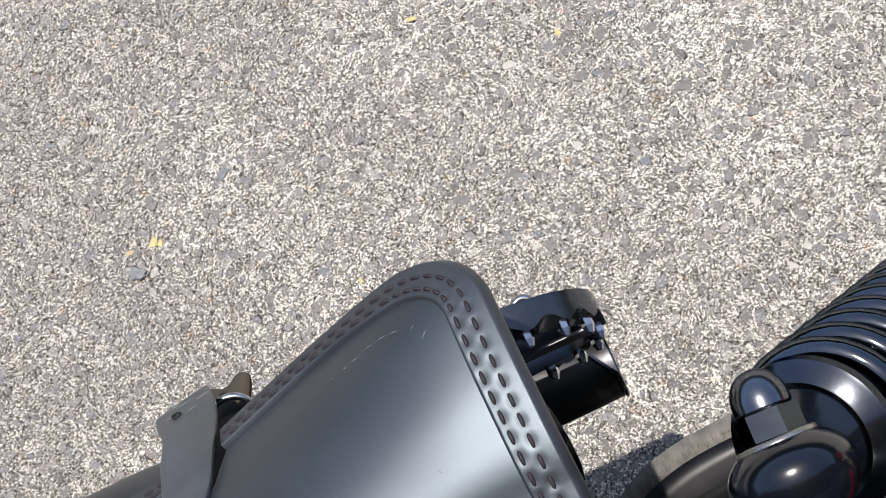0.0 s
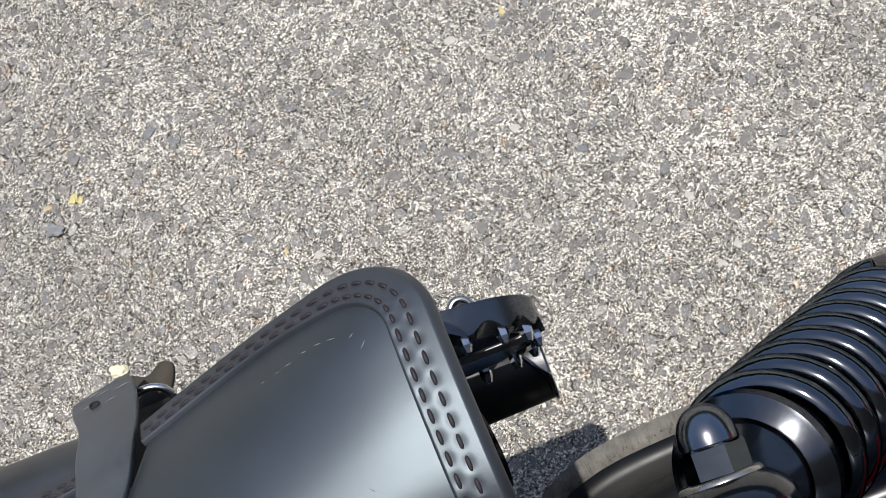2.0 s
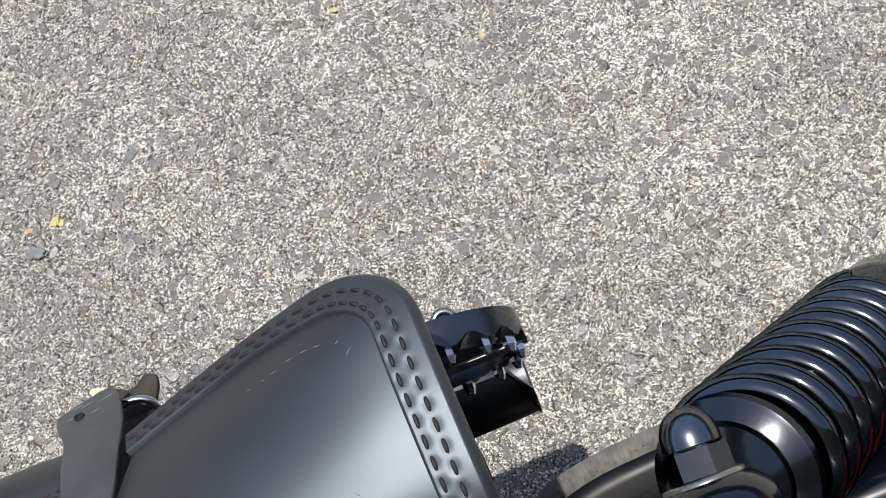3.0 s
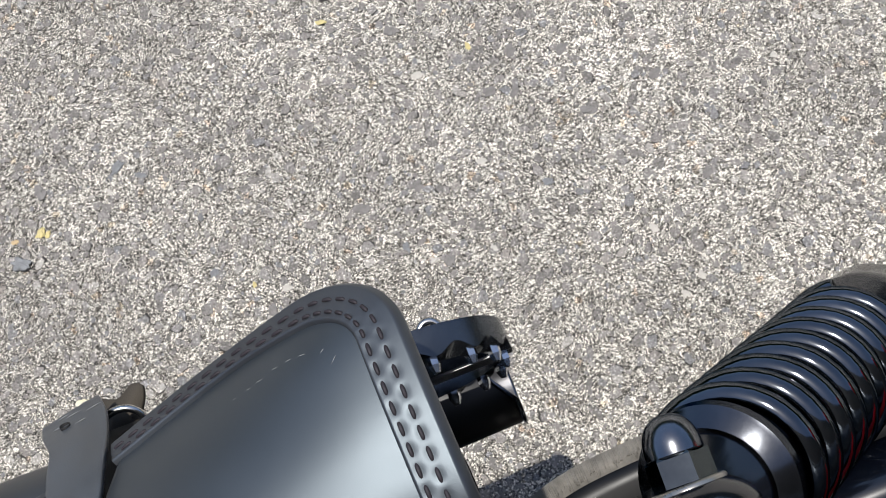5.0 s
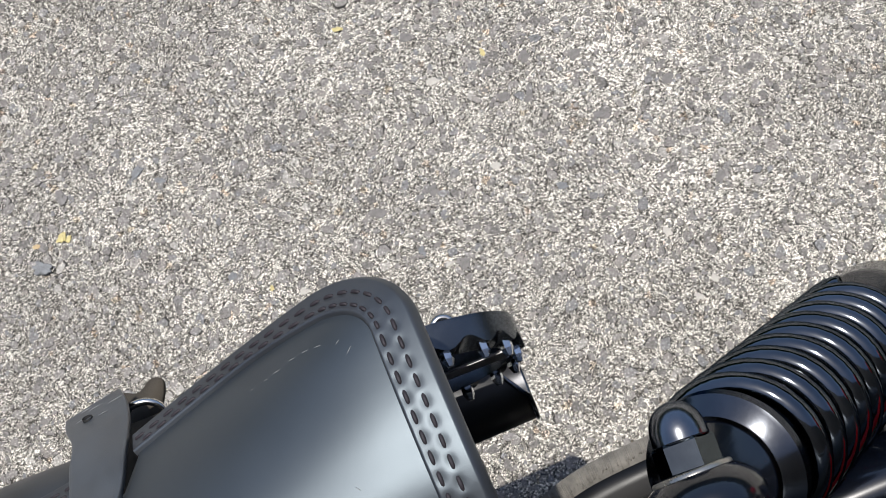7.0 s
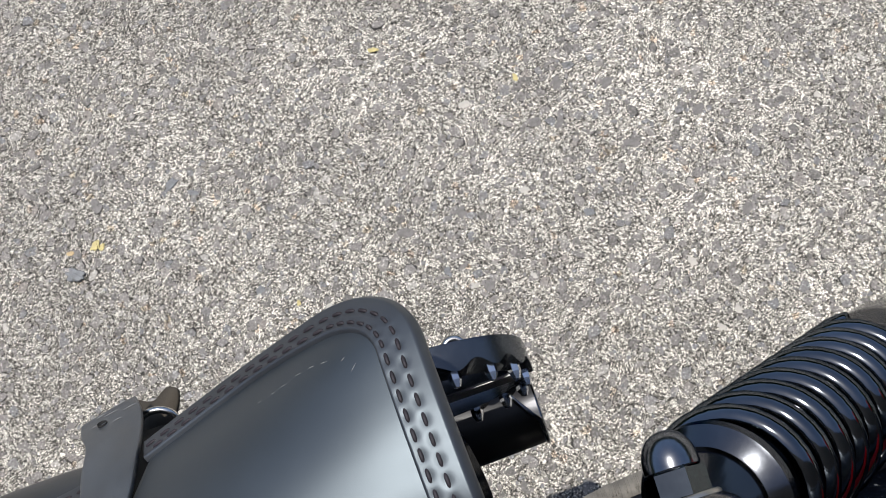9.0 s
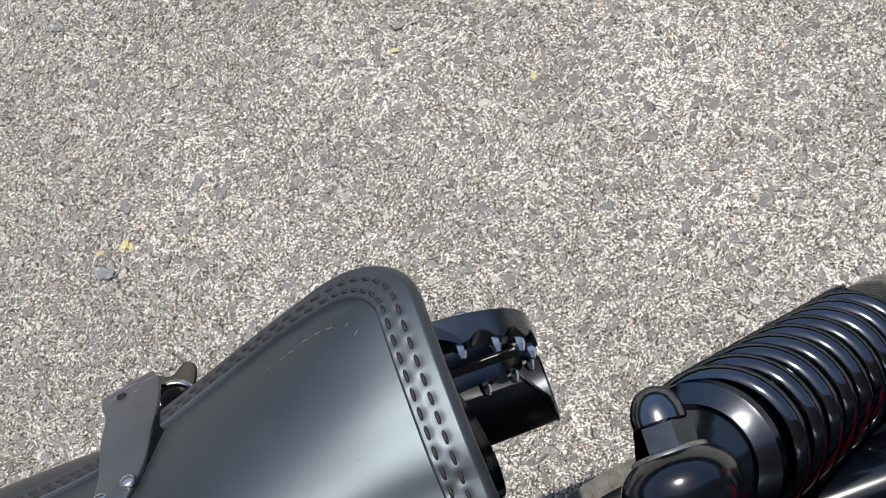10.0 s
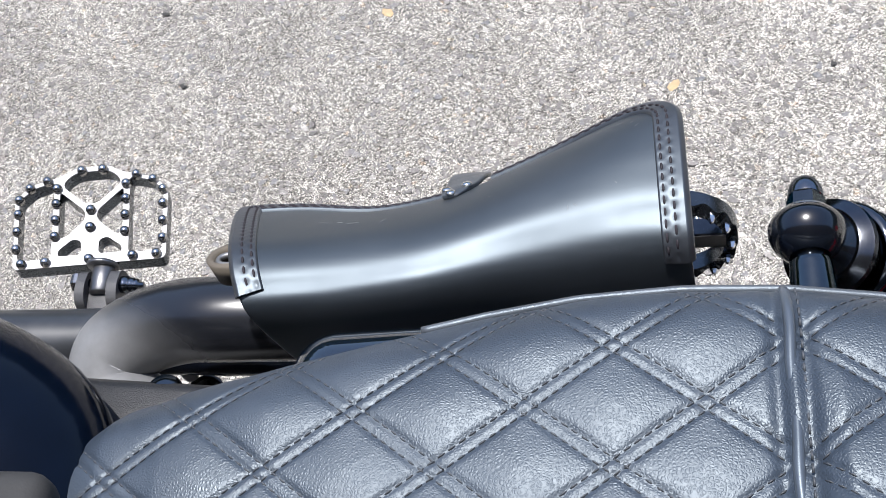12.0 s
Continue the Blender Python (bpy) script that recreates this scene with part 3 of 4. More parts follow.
G_SECTIONS = [
    [(0.184, 0.540), (0.154, 0.574), (0.122, 0.604), (0.101, 0.6175), (0.080, 0.6190), (0.064, 0.602), (0.058, 0.50)],
    [(0.183, 0.541), (0.154, 0.575), (0.122, 0.605), (0.101, 0.6190), (0.080, 0.6205), (0.064, 0.603), (0.058, 0.50)],
    [(0.178, 0.537), (0.153, 0.574), (0.125, 0.603), (0.104, 0.6170), (0.083, 0.6190), (0.067, 0.602), (0.062, 0.50)],
    [(0.181, 0.547), (0.155, 0.580), (0.132, 0.6025), (0.111, 0.6158), (0.090, 0.6193), (0.073, 0.604), (0.067, 0.50)],
    [(0.199, 0.567), (0.176, 0.594), (0.155, 0.6085), (0.133, 0.6165), (0.111, 0.6162), (0.088, 0.596), (0.075, 0.50)],
    [(0.206, 0.595), (0.188, 0.6100), (0.168, 0.6165), (0.146, 0.6188), (0.121, 0.6160), (0.096, 0.597), (0.079, 0.50)],
    [(0.208, 0.596), (0.190, 0.6080), (0.169, 0.6145), (0.147, 0.6168), (0.121, 0.6155), (0.096, 0.599), (0.079, 0.50)],
]
LEN_D = 0.20


def guard_section(x):
    """Points of the section at x, with their distance from the outer edge."""
    t = np.array(G_SECTIONS)
    pts = [(float(np.interp(x, GX, t[:, k, 0])), float(np.interp(x, GX, t[:, k, 1])), 0) for k in range(t.shape[1])]
    run = np.array([tuple(p) for p in spline(pts, 10)])
    y, z = run[:, 0], run[:, 1]
    d = np.concatenate([[0], np.cumsum(np.hypot(np.diff(y), np.diff(z)))])
    return d, y, z


SECTION_X = np.linspace(-0.31, 0.012, 108)
SECTIONS = [guard_section(x) for x in SECTION_X]
# ease the run of the sections along the length
D_GRID = np.linspace(0, LEN_D, 81)
SY = np.array([np.interp(D_GRID, d, y) for d, y, z in SECTIONS])
SZ = np.array([np.interp(D_GRID, d, z) for d, y, z in SECTIONS])
for _ in range(40):
    for t in (SY, SZ):
        t[1:-1] = 0.5 * t[1:-1] + 0.25 * (t[:-2] + t[2:])


def guard_point(x, d):
    i = np.clip((x - SECTION_X[0]) / (SECTION_X[1] - SECTION_X[0]), 0, len(SECTION_X) - 1.001)
    j = np.clip(d / (D_GRID[1] - D_GRID[0]), 0, len(D_GRID) - 1.001)
    i0, j0 = np.floor(i).astype(int), np.floor(j).astype(int)
    fi, fj = i - i0, j - j0
    out = [x]
    for t in (SY, SZ):
        out.append(t[i0, j0] * (1 - fi) * (1 - fj) + t[i0 + 1, j0] * fi * (1 - fj) + t[i0, j0 + 1] * (1 - fi) * fj + t[i0 + 1, j0 + 1] * fi * fj)
    return np.stack(np.broadcast_arrays(*out), -1)


def guard_normal(x, d):
    e = 0.003
    dx = guard_point(x + e, d) - guard_point(x - e, d)
    dd = guard_point(x, np.minimum(d + e, LEN_D)) - guard_point(x, np.maximum(d - e, 0))
    n = np.cross(dx, dd)
    return -n / np.linalg.norm(n, axis=-1, keepdims=True)


RC_L, RC_R = 0.016, 0.030


def guard_ends(d):
    left = -0.2935 + 0.0305 * d / 0.1
    right = -0.011 + 0.005 * d / 0.11
    cl = np.clip(1 - d / RC_L, 0, 1)
    cr = np.clip(1 - d / RC_R, 0, 1)
    return left + RC_L * (1 - np.sqrt(1 - cl ** 2)), right - RC_R * (1 - np.sqrt(1 - cr ** 2))


guard = thing("exhaust_guard", (-0.15, 0.12, 0.55), "black leather heat guard strapped over motorcycle exhaust pipe", "heat guard")


def build_guard():
    # columns of the grid follow a narrow slot beside the strap
    a = np.concatenate([np.linspace(0, 0.55, 90), np.linspace(0.55, 0.58, 8)[1:], np.linspace(0.58, 1, 70)[1:]])
    d = np.concatenate([np.linspace(0, 0.03, 24) ** 1, np.linspace(0.0315, LEN_D, 100)])
    A, D = np.meshgrid(a, d, indexing="ij")
    L, R = guard_ends(D)
    slot_edge = -0.1275 + 0.0072 * np.clip(1 - D / 0.032, 0, 1)
    X = np.where(A <= 0.55, L + (-0.136 - L) * A / 0.55, np.where(A <= 0.58, -0.136 + (slot_edge + 0.136) * (A - 0.55) / 0.03, slot_edge + (R - slot_edge) * (A - 0.58) / 0.42))
    P = guard_point(X, D)
    n, m = X.shape
    idx = np.arange(n * m).reshape(n, m)
    quads = np.stack([idx[:-1, :-1], idx[:-1, 1:], idx[1:, 1:], idx[1:, :-1]], -1).reshape(-1, 4)
    quads = quads[:, ::-1]
    flat = P.reshape(-1, 3)
    up = np.cross(flat[quads[:, 1]] - flat[quads[:, 0]], flat[quads[:, 2]] - flat[quads[:, 0]])[:, 2].sum()
    quads = quads if up > 0 else quads[:, ::-1]
    ca, cd = A.ravel()[quads].mean(1), D.ravel()[quads].mean(1)
    quads = quads[~((cd < 0.032) & (ca > 0.55) & (ca < 0.58))]
    body = part("shell", (flat.tolist(), quads.tolist()), LEATHER, guard, "smooth black leather shell with faint scratches", recalc=False)
    mod = body.modifiers.new("thickness", 'SOLIDIFY')
    mod.thickness, mod.offset = 0.0035, -1
    # binding: a ribbon along the two ends and the outer edge
    path = []
    for dd in np.linspace(0.143, RC_L, 130):
        path.append((float(guard_ends(np.array(dd))[0]), dd))
    for k in np.linspace(0, math.pi / 2, 18)[1:]:
        dd = RC_L * (1 - math.sin(k))
        path.append((float(guard_ends(np.array(dd))[0]), dd))
    x_start, x_end = path[-1][0], float(guard_ends(np.array(0.0))[1])
    for x in np.linspace(x_start, x_end, 240)[1:]:
        path.append((x, 0.0))
    for k in np.linspace(0, math.pi / 2, 26)[1:]:
        dd = RC_R * (1 - math.cos(k))
        path.append((float(guard_ends(np.array(dd))[1]), dd))
    for dd in np.linspace(RC_R, 0.124, 110)[1:]:
        path.append((float(guard_ends(np.array(dd))[1]), dd))
    path = np.array(path)
    tang = np.gradient(path, axis=0)
    tang /= np.linalg.norm(tang, axis=1, keepdims=True)
    inward = np.stack([-tang[:, 1], tang[:, 0]], 1)
    inward *= np.sign((inward @ np.array([0, 1.0]))[len(path) // 2])
    s = np.concatenate([[0], np.cumsum(np.linalg.norm(np.diff(path, axis=0), axis=1))])
    total = s[-1]
    # narrower along the outer edge than on the ends
    mid = np.clip(np.minimum(s - 0.15, total - 0.125 - s) / 0.05, 0, 1)
    mid = mid * mid * (3 - 2 * mid)
    width = 0.0146 - 0.0040 * mid
    ROW_A, ROW_B, pitch = 0.44, 0.79, 0.0068
    rows = [(-0.0012, -0.0042), (-0.0024, -0.001), (-0.0018, 0.0014), (0.0, 0.0026)]
    rows += [(w, 0.0034 - 0.0014 * w) for w in np.linspace(0.06, 0.94, 30)] + [(0.975, 0.0012), (1.0, -0.0004)]
    verts, faces = [], []
    for w, h in rows:
        off = np.where(w > 0, w * width, w)
        q = path + inward * off[:, None]
        qx, qd = q[:, 0], np.maximum(q[:, 1], 0)
        N = guard_normal(qx, qd)
        pts = guard_point(qx, qd)
        spill = np.minimum(q[:, 1], 0)
        dirn = guard_point(qx, qd + 0.004) - pts
        dirn /= np.linalg.norm(dirn, axis=1, keepdims=True)
        lift = np.full(s.shape, h)
        if w > 0.05:
            for row, phase in ((ROW_A, 0.0), (ROW_B, 0.5)):
                at = np.cos((s / pitch - phase) * 2 * math.pi)
                lift = lift - (0.00022 + 0.00022 * at) * (1 - 0.6 * mid) * math.exp(-((w - row) / 0.11) ** 2)
        pts = pts + dirn * spill[:, None] + N * np.broadcast_to(lift, s.shape)[:, None]
        verts += pts.tolist()
    k = len(path)
    for r in range(len(rows) - 1):
        for i in range(k - 1):
            if path[i, 1] == 0 and -0.150 < path[i, 0] < -0.1245:
                continue    # left open under the strap
            faces.append((r * k + i, r * k + i + 1, (r + 1) * k + i + 1, (r + 1) * k + i))
    binding = part("binding", (verts, faces), LEATHER_BAND, guard, "folded leather binding along the guard's edge")
    # stitches
    geos = []
    for w, phase in ((ROW_A, 0.0), (ROW_B, 0.5)):
        t = pitch * (1 + phase)
        while t < total - 0.004:
            ends = []
            for e in (-0.0027, -0.0014, 0, 0.0014, 0.0027):
                u = t + e
                px_, pd_ = np.interp(u, s, path[:, 0]), np.interp(u, s, path[:, 1])
                ix, id_ = np.interp(u, s, inward[:, 0]), np.interp(u, s, inward[:, 1])
                ww = np.interp(u, s, width) * w
                gx, gd = np.array(px_ + ix * ww), np.array(max(pd_ + id_ * ww, 0))
                q = guard_point(gx, gd) + guard_normal(gx, gd) * ((0.0026 if abs(e) > 0.002 else 0.0034) - 0.0014 * w)
                ends.append(q.tolist())
            if not (ends[0][1] > 0.17 and -0.152 < ends[2][0] < -0.122):
                geos.append(tube(ends, [0.0004, 0.0007, 0.00076, 0.0007, 0.0004], 6))
            t += pitch
    part("stitching", joined(geos), THREAD, binding, "two rows of dark purple-black stitches", kind="stuff")
    # pale scuffs in broken dashes
    geos = []

    def scuff(x, dd, ln, an, r):
        ends = []
        for e in (-0.5, -0.2, 0.2, 0.5):
            q = guard_point(np.array(x + math.cos(an) * ln * e), np.array(dd + math.sin(an) * ln * e))
            ends.append((q + guard_normal(np.array(x), np.array(dd)) * 0.00002).tolist())
        geos.append(tube(ends, [r * 0.2, r, r * 0.8, r * 0.2], 5))
    for x, dd, ln, an in ((-0.033, 0.033, 0.0042, 2.3), (-0.036, 0.028, 0.0024, 2.5), (-0.043, 0.0255, 0.0034, 0.2), (-0.048, 0.0245, 0.003, 0.1), (-0.0535, 0.0245, 0.003, 0.1), (-0.060, 0.026, 0.0034, 0.05), (-0.0645, 0.0268, 0.002, 0.2), (-0.0705, 0.0272, 0.0016, 0.1),
                          (-0.216, 0.070, 0.010, 0.3), (-0.197, 0.076, 0.009, 0.05), (-0.178, 0.077, 0.006, -0.9), (-0.206, 0.072, 0.005, 0.2), (-0.070, 0.095, 0.004, 1.5), (-0.066, 0.093, 0.003, 0.6), (-0.044, 0.078, 0.0025, 0.8), (-0.115, 0.075, 0.002, 0.4)):
        scuff(x, dd, ln * 0.8, an, 0.00017)
    part("scratch_marks", joined(geos), SCUFF, guard, "pale scuffs in the leather", kind="stuff")
    # strap with a punched hole, folded over the outer edge
    left = spline([(-0.161, 0.212, 0.520), (-0.1575, 0.205, 0.533), (-0.151, 0.196, 0.549), (-0.150, 0.184, 0.563), (-0.149, 0.170, 0.575), (-0.1490, 0.159, 0.5855), (-0.1475, 0.1515, 0.591)], 5)
    right = spline([(-0.136, 0.217, 0.519), (-0.1305, 0.208, 0.534), (-0.1275, 0.196, 0.550), (-0.1268, 0.183, 0.567), (-0.1278, 0.170, 0.5795), (-0.1315, 0.160, 0.588), (-0.1375, 0.1515, 0.592)], 5)
    verts, faces = [], []
    nw = 12
    for a_, b_ in zip(left, right):
        for k in range(nw + 1):
            p = a_.lerp(b_, k / nw)
            verts.append((p.x, p.y, p.z + 0.0012 * math.sin(math.pi * k / nw)))
    for i in range(len(left) - 1):
        for k in range(nw):
            faces.append((i * (nw + 1) + k, (i + 1) * (nw + 1) + k, (i + 1) * (nw + 1) + k + 1, i * (nw + 1) + k + 1))
    strap = part("strap", (verts, faces), STRAP_LEATHER, guard, "black leather strap folded over the guard's edge", recalc=False)
    mod = strap.modifiers.new("thickness", 'SOLIDIFY')
    mod.thickness, mod.offset = 0.003, -1
    mod = strap.modifiers.new("edge", 'BEVEL')
    mod.width, mod.segments, mod.limit_method = 0.0008, 2, 'ANGLE'
    nrm = Vector((0.05, 0.82, 0.57)).normalized()
    # the strap is not cut: a black plug paints the hole's shade
    part("strap_hole", lathe(Vector((-0.1468, 0.2068, 0.5352)) - nrm * 0.0007, nrm, [(-0.001, 0.0021), (0.0008, 0.0021), (0.0008, 0.0019), (-0.002, 0.0017)], 18), SHADE_BLACK, strap, "punched hole")
    lines = []
    for u, f0, f1 in ((0.30, 2, 7), (0.42, 3, 9), (0.66, 1, 5), (0.74, 4, 10), (0.55, 6, 10), (0.2, 5, 8)):
        c0 = left[f0].lerp(right[f0], u) + nrm * 0.0011
        c1 = left[f0].lerp(right[f0], u + 0.08 * (f1 - f0) * 0.5) + nrm * 0.0012
        lines.append(tube([c0, c0.lerp(c1, 0.5) + nrm * 0.0001, c1], [0.00005, 0.00022, 0.00005], 5))
    part("scuff_line", joined(lines), SCUFF, strap, "pale scuff lines", kind="stuff")
    # near-black sheet added below the slot, as the shade inside it
    shade_sheet = outline_prism([rounded_loop([(-0.016, -0.028), (0.016, -0.028), (0.018, 0.050), (-0.016, 0.050)], 0.004)], -0.001, 0.001, pose(-0.128, 0.168, 0.548, -47, 0, 0))
    part("slot_shade_sheet", shade_sheet, SHADE_BLACK, strap, "black sheet standing for the shade inside the strap slot")
    # rough tail of the strap sticking out under its fold
    tip = rounded_loop([(-0.1430, 0.2200), (-0.1335, 0.2147), (-0.1255, 0.2185), (-0.1205, 0.2165), (-0.1215, 0.2115), (-0.1280, 0.2020), (-0.1430, 0.2040)], 0.003)
    bm = outline_prism([tip], 0.503, 0.507, Matrix.Identity(4))
    for v in bm.verts:
        v.co.z += (v.co.x + 0.13) * 0.5
    part("strap_tip", bm, LEATHER_RAW, strap, "rough brown tip of the strap")
    ring = [(-0.130 + 0.0085 * math.cos(k), 0.2015 + 0.006 * math.sin(k), 0.519 + 0.004 * math.sin(k)) for k in np.linspace(-0.7, 2.6, 24)]
    part("buckle_ring", tube(ring, 0.0016, 10), STEEL, strap, "bright steel ring")
    for rx, ry, rz in ((-0.1335, 0.1615, 0.5885), (-0.1455, 0.1585, 0.5882), (-0.1420, 0.1535, 0.5922)):
        part("rivet", lathe((rx, ry, rz), (0, 0.5, 0.86), [(-0.001, 0.0030), (0.0002, 0.0029), (0.0007, 0.0022), (0.0009, 0.0008)], 20), STEEL, strap, "small flat steel rivet")
    # loop at the front end, holding a steel ring
    loop_pts = []
    for k in np.linspace(-1.9, 1.9, 26):
        loop_pts.append((-0.262 - 0.0105 * math.cos(k) - (0.0 if abs(k) < 1.57 else -0.004), 0.101 + 0.0092 * math.sin(k)))
    verts, faces = [], []
    for x, y in loop_pts:
        verts += [(x, y, 0.617 - (y - 0.1) * 0.5), (x, y, 0.598 - (y - 0.1) * 0.5)]
    for i in range(len(loop_pts) - 1):
        faces.append((2 * i, 2 * i + 2, 2 * i + 3, 2 * i + 1))
    loop = part("lacing_loop", (verts, faces), LOOP_EDGE, guard, "raw-edged leather loop")
    mod = loop.modifiers.new("thickness", 'SOLIDIFY')
    mod.thickness, mod.offset = 0.0036, 0
    ring = [(-0.262 + 0.0068 * math.cos(k), 0.101 + 0.0048 * math.sin(k), 0.613 - 0.0055 * math.sin(k) * 0.4) for k in np.linspace(0, 6.283, 25)]
    part("loop_ring", tube(ring, 0.0018, 8), GREY_STEEL, loop, "grey steel ring")


build_guard()


# exhaust pipes
def build_exhaust():
    line = spline([(-0.02, 0.150, 0.455), (-0.15, 0.128, 0.490), (-0.24, 0.114, 0.519), (-0.295, 0.110, 0.528), (-0.325, 0.112, 0.524), (-0.353, 0.109, 0.518), (-0.374, 0.100, 0.511), (-0.380, 0.087, 0.504), (-0.374, 0.074, 0.497), (-0.357, 0.062, 0.489), (-0.333, 0.049, 0.481), (-0.29, 0.025, 0.468), (-0.25, -0.01, 0.455)], 8)
    part("rear_exhaust_pipe", tube(line, 0.0272, 36), HEADER_BLACK, bike, "black curved exhaust header pipe, matt grey at the bend")
    low = spline([(-0.95, 0.10, 0.40), (-0.80, 0.165, 0.40), (-0.62, 0.175, 0.390), (-0.45, 0.177, 0.378), (-0.32, 0.190, 0.377), (-0.20, 0.189, 0.375), (-0.10, 0.180, 0.372)], 8)
    radii = [float(np.interp(p.x, [-0.62, -0.36, -0.22, -0.13, -0.09], [0.026, 0.028, 0.034, 0.031, 0.0262])) for p in low]
    part("front_exhaust_pipe", tube(low, radii, 36), SATIN_BLACK, bike, "satin black straight exhaust pipe")
    # silencer with a slash-cut rear end
    bm = bmesh.new()
    seg, rings = 40, []
    r = 0.0235
    prof = [(-0.12, 0.0255), (-0.115, 0.0262), (-0.10, r), (-0.09, r), (-0.075, r), (-0.05, r), (0.0, r), (0.0, r - 0.002)]
    for i, (h, rad) in enumerate(prof):
        ring = []
        for k in range(seg):
            an = 2 * math.pi * k / seg
            cut = min(0.0165, 0.0165 - 0.013 * math.cos(an) - 0.0095 * math.sin(an))
            x = h + cut if i >= 5 else h
            ring.append(bm.verts.new((x, 0.1815 + 0.03 * x + rad * math.cos(an), 0.372 + rad * math.sin(an))))
        rings.append(ring)
    for a, b in zip(rings[:-1], rings[1:]):
        for k in range(seg):
            bm.faces.new((a[k], a[(k + 1) % seg], b[(k + 1) % seg], b[k]))
    bm.faces.new(rings[0][::-1])
    liner = [[v.co.copy() for v in rings[7]], [Vector((-0.06, v.co.y - 0.004, v.co.z)) for v in rings[7]]]
    lip = [v.co.copy() for v in rings[6]]
    mod = part("silencer", bm, SHADED_BLACK, bike, "satin black silencer with slanted end").modifiers.new("edge", 'BEVEL')
    mod.width, mod.segments, mod.limit_method = 0.002, 2, 'ANGLE'
    part("outlet_rim", tube(lip + [lip[0]], 0.0012, 10), BLACK_CHROME, bike, "polished dark rim of the exhaust outlet")
    walls = [(k, (k + 1) % seg, seg + (k + 1) % seg, seg + k) for k in range(seg)] + [tuple(range(seg, 2 * seg))]
    part("outlet_liner", (liner[0] + liner[1], walls), SOOT_STEEL, bike, "grey soot-dulled inside of the exhaust outlet")


build_exhaust()


# foot pegs: wide cage pegs with studs
STUD = [(-0.001, 0.0042), (0.0008, 0.0043), (0.0030, 0.0042), (0.0050, 0.0034), (0.0062, 0.0020), (0.0066, 0.0006)]


def build_peg(name, m, label, corner=0.006, depth=0.015):
    out = rounded_loop([(-0.070, -0.050), (0.070, -0.050), (0.072, 0.022), (0.058, 0.036), (0.026, 0.045), (0.016, 0.052), (-0.016, 0.052), (-0.026, 0.045), (-0.058, 0.036), (-0.072, 0.022)], corner)
    left = rounded_loop([(-0.0668, -0.0415), (-0.0355, -0.0415), (-0.0355, 0.0385), (-0.055, 0.0330), (-0.0678, 0.0215)], 0.004)
    right = [(-x, y) for x, y in left][::-1]
    tri_top = rounded_loop([(-0.0295, 0.034), (-0.0055, 0.0125), (0.0055, 0.0125), (0.0295, 0.034), (0.017, 0.0470), (-0.017, 0.0470)], 0.008)
    tri_l = rounded_loop([(-0.0300, 0.0275), (-0.0300, -0.021), (-0.023, -0.021), (-0.0055, -0.004), (-0.0055, 0.005)], 0.004)
    tri_r = [(-x, y) for x, y in tri_l][::-1]
    low_l = rounded_loop([(-0.0295, -0.040), (-0.008, -0.040), (-0.008, -0.026), (-0.016, -0.023), (-0.0295, -0.034)], 0.004)
    low_r = [(-x, y) for x, y in low_l][::-1]
    loops = [out, left, right, tri_top, tri_l, tri_r, low_l, low_r]
    kx, ky = 0.90, 0.92
    loops = [[(x * kx, y * ky) for x, y in lp] for lp in loops]
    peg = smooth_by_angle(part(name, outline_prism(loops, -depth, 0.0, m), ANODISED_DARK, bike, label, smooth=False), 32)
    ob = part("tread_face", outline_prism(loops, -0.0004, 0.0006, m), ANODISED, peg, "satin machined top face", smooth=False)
    spots = [(-0.062, -0.0455), (-0.040, -0.0455), (0.0, -0.0455), (0.040, -0.0455), (0.062, -0.0455)]
    spots += [(sx * 0.0675, y) for sx in (-1, 1) for y in (-0.030, -0.012, 0.006, 0.021)]
    spots += [(sx * 0.0325, y) for sx in (-1, 1) for y in (-0.020, -0.003, 0.014, 0.030)]
    spots += [(sx * 0.058, 0.0325) for sx in (-1, 1)] + [(sx * 0.042, 0.039) for sx in (-1, 1)] + [(-0.010, 0.0475), (0.010, 0.0475), (0.0, 0.005), (0.0, -0.013)]
    for x, y in spots:
        o = m @ Vector((x * kx, y * ky, 0))
        ax = m.to_3x3() @ Vector((0, 0, 1))
        part("stud", lathe(o, ax, STUD, 18), STUD_STEEL, peg)
    return peg


build_peg("rider_foot_peg", pose(-0.505, 0.303, 0.37, 6, 10, 9), "black cage foot peg with studs and worn bright top")
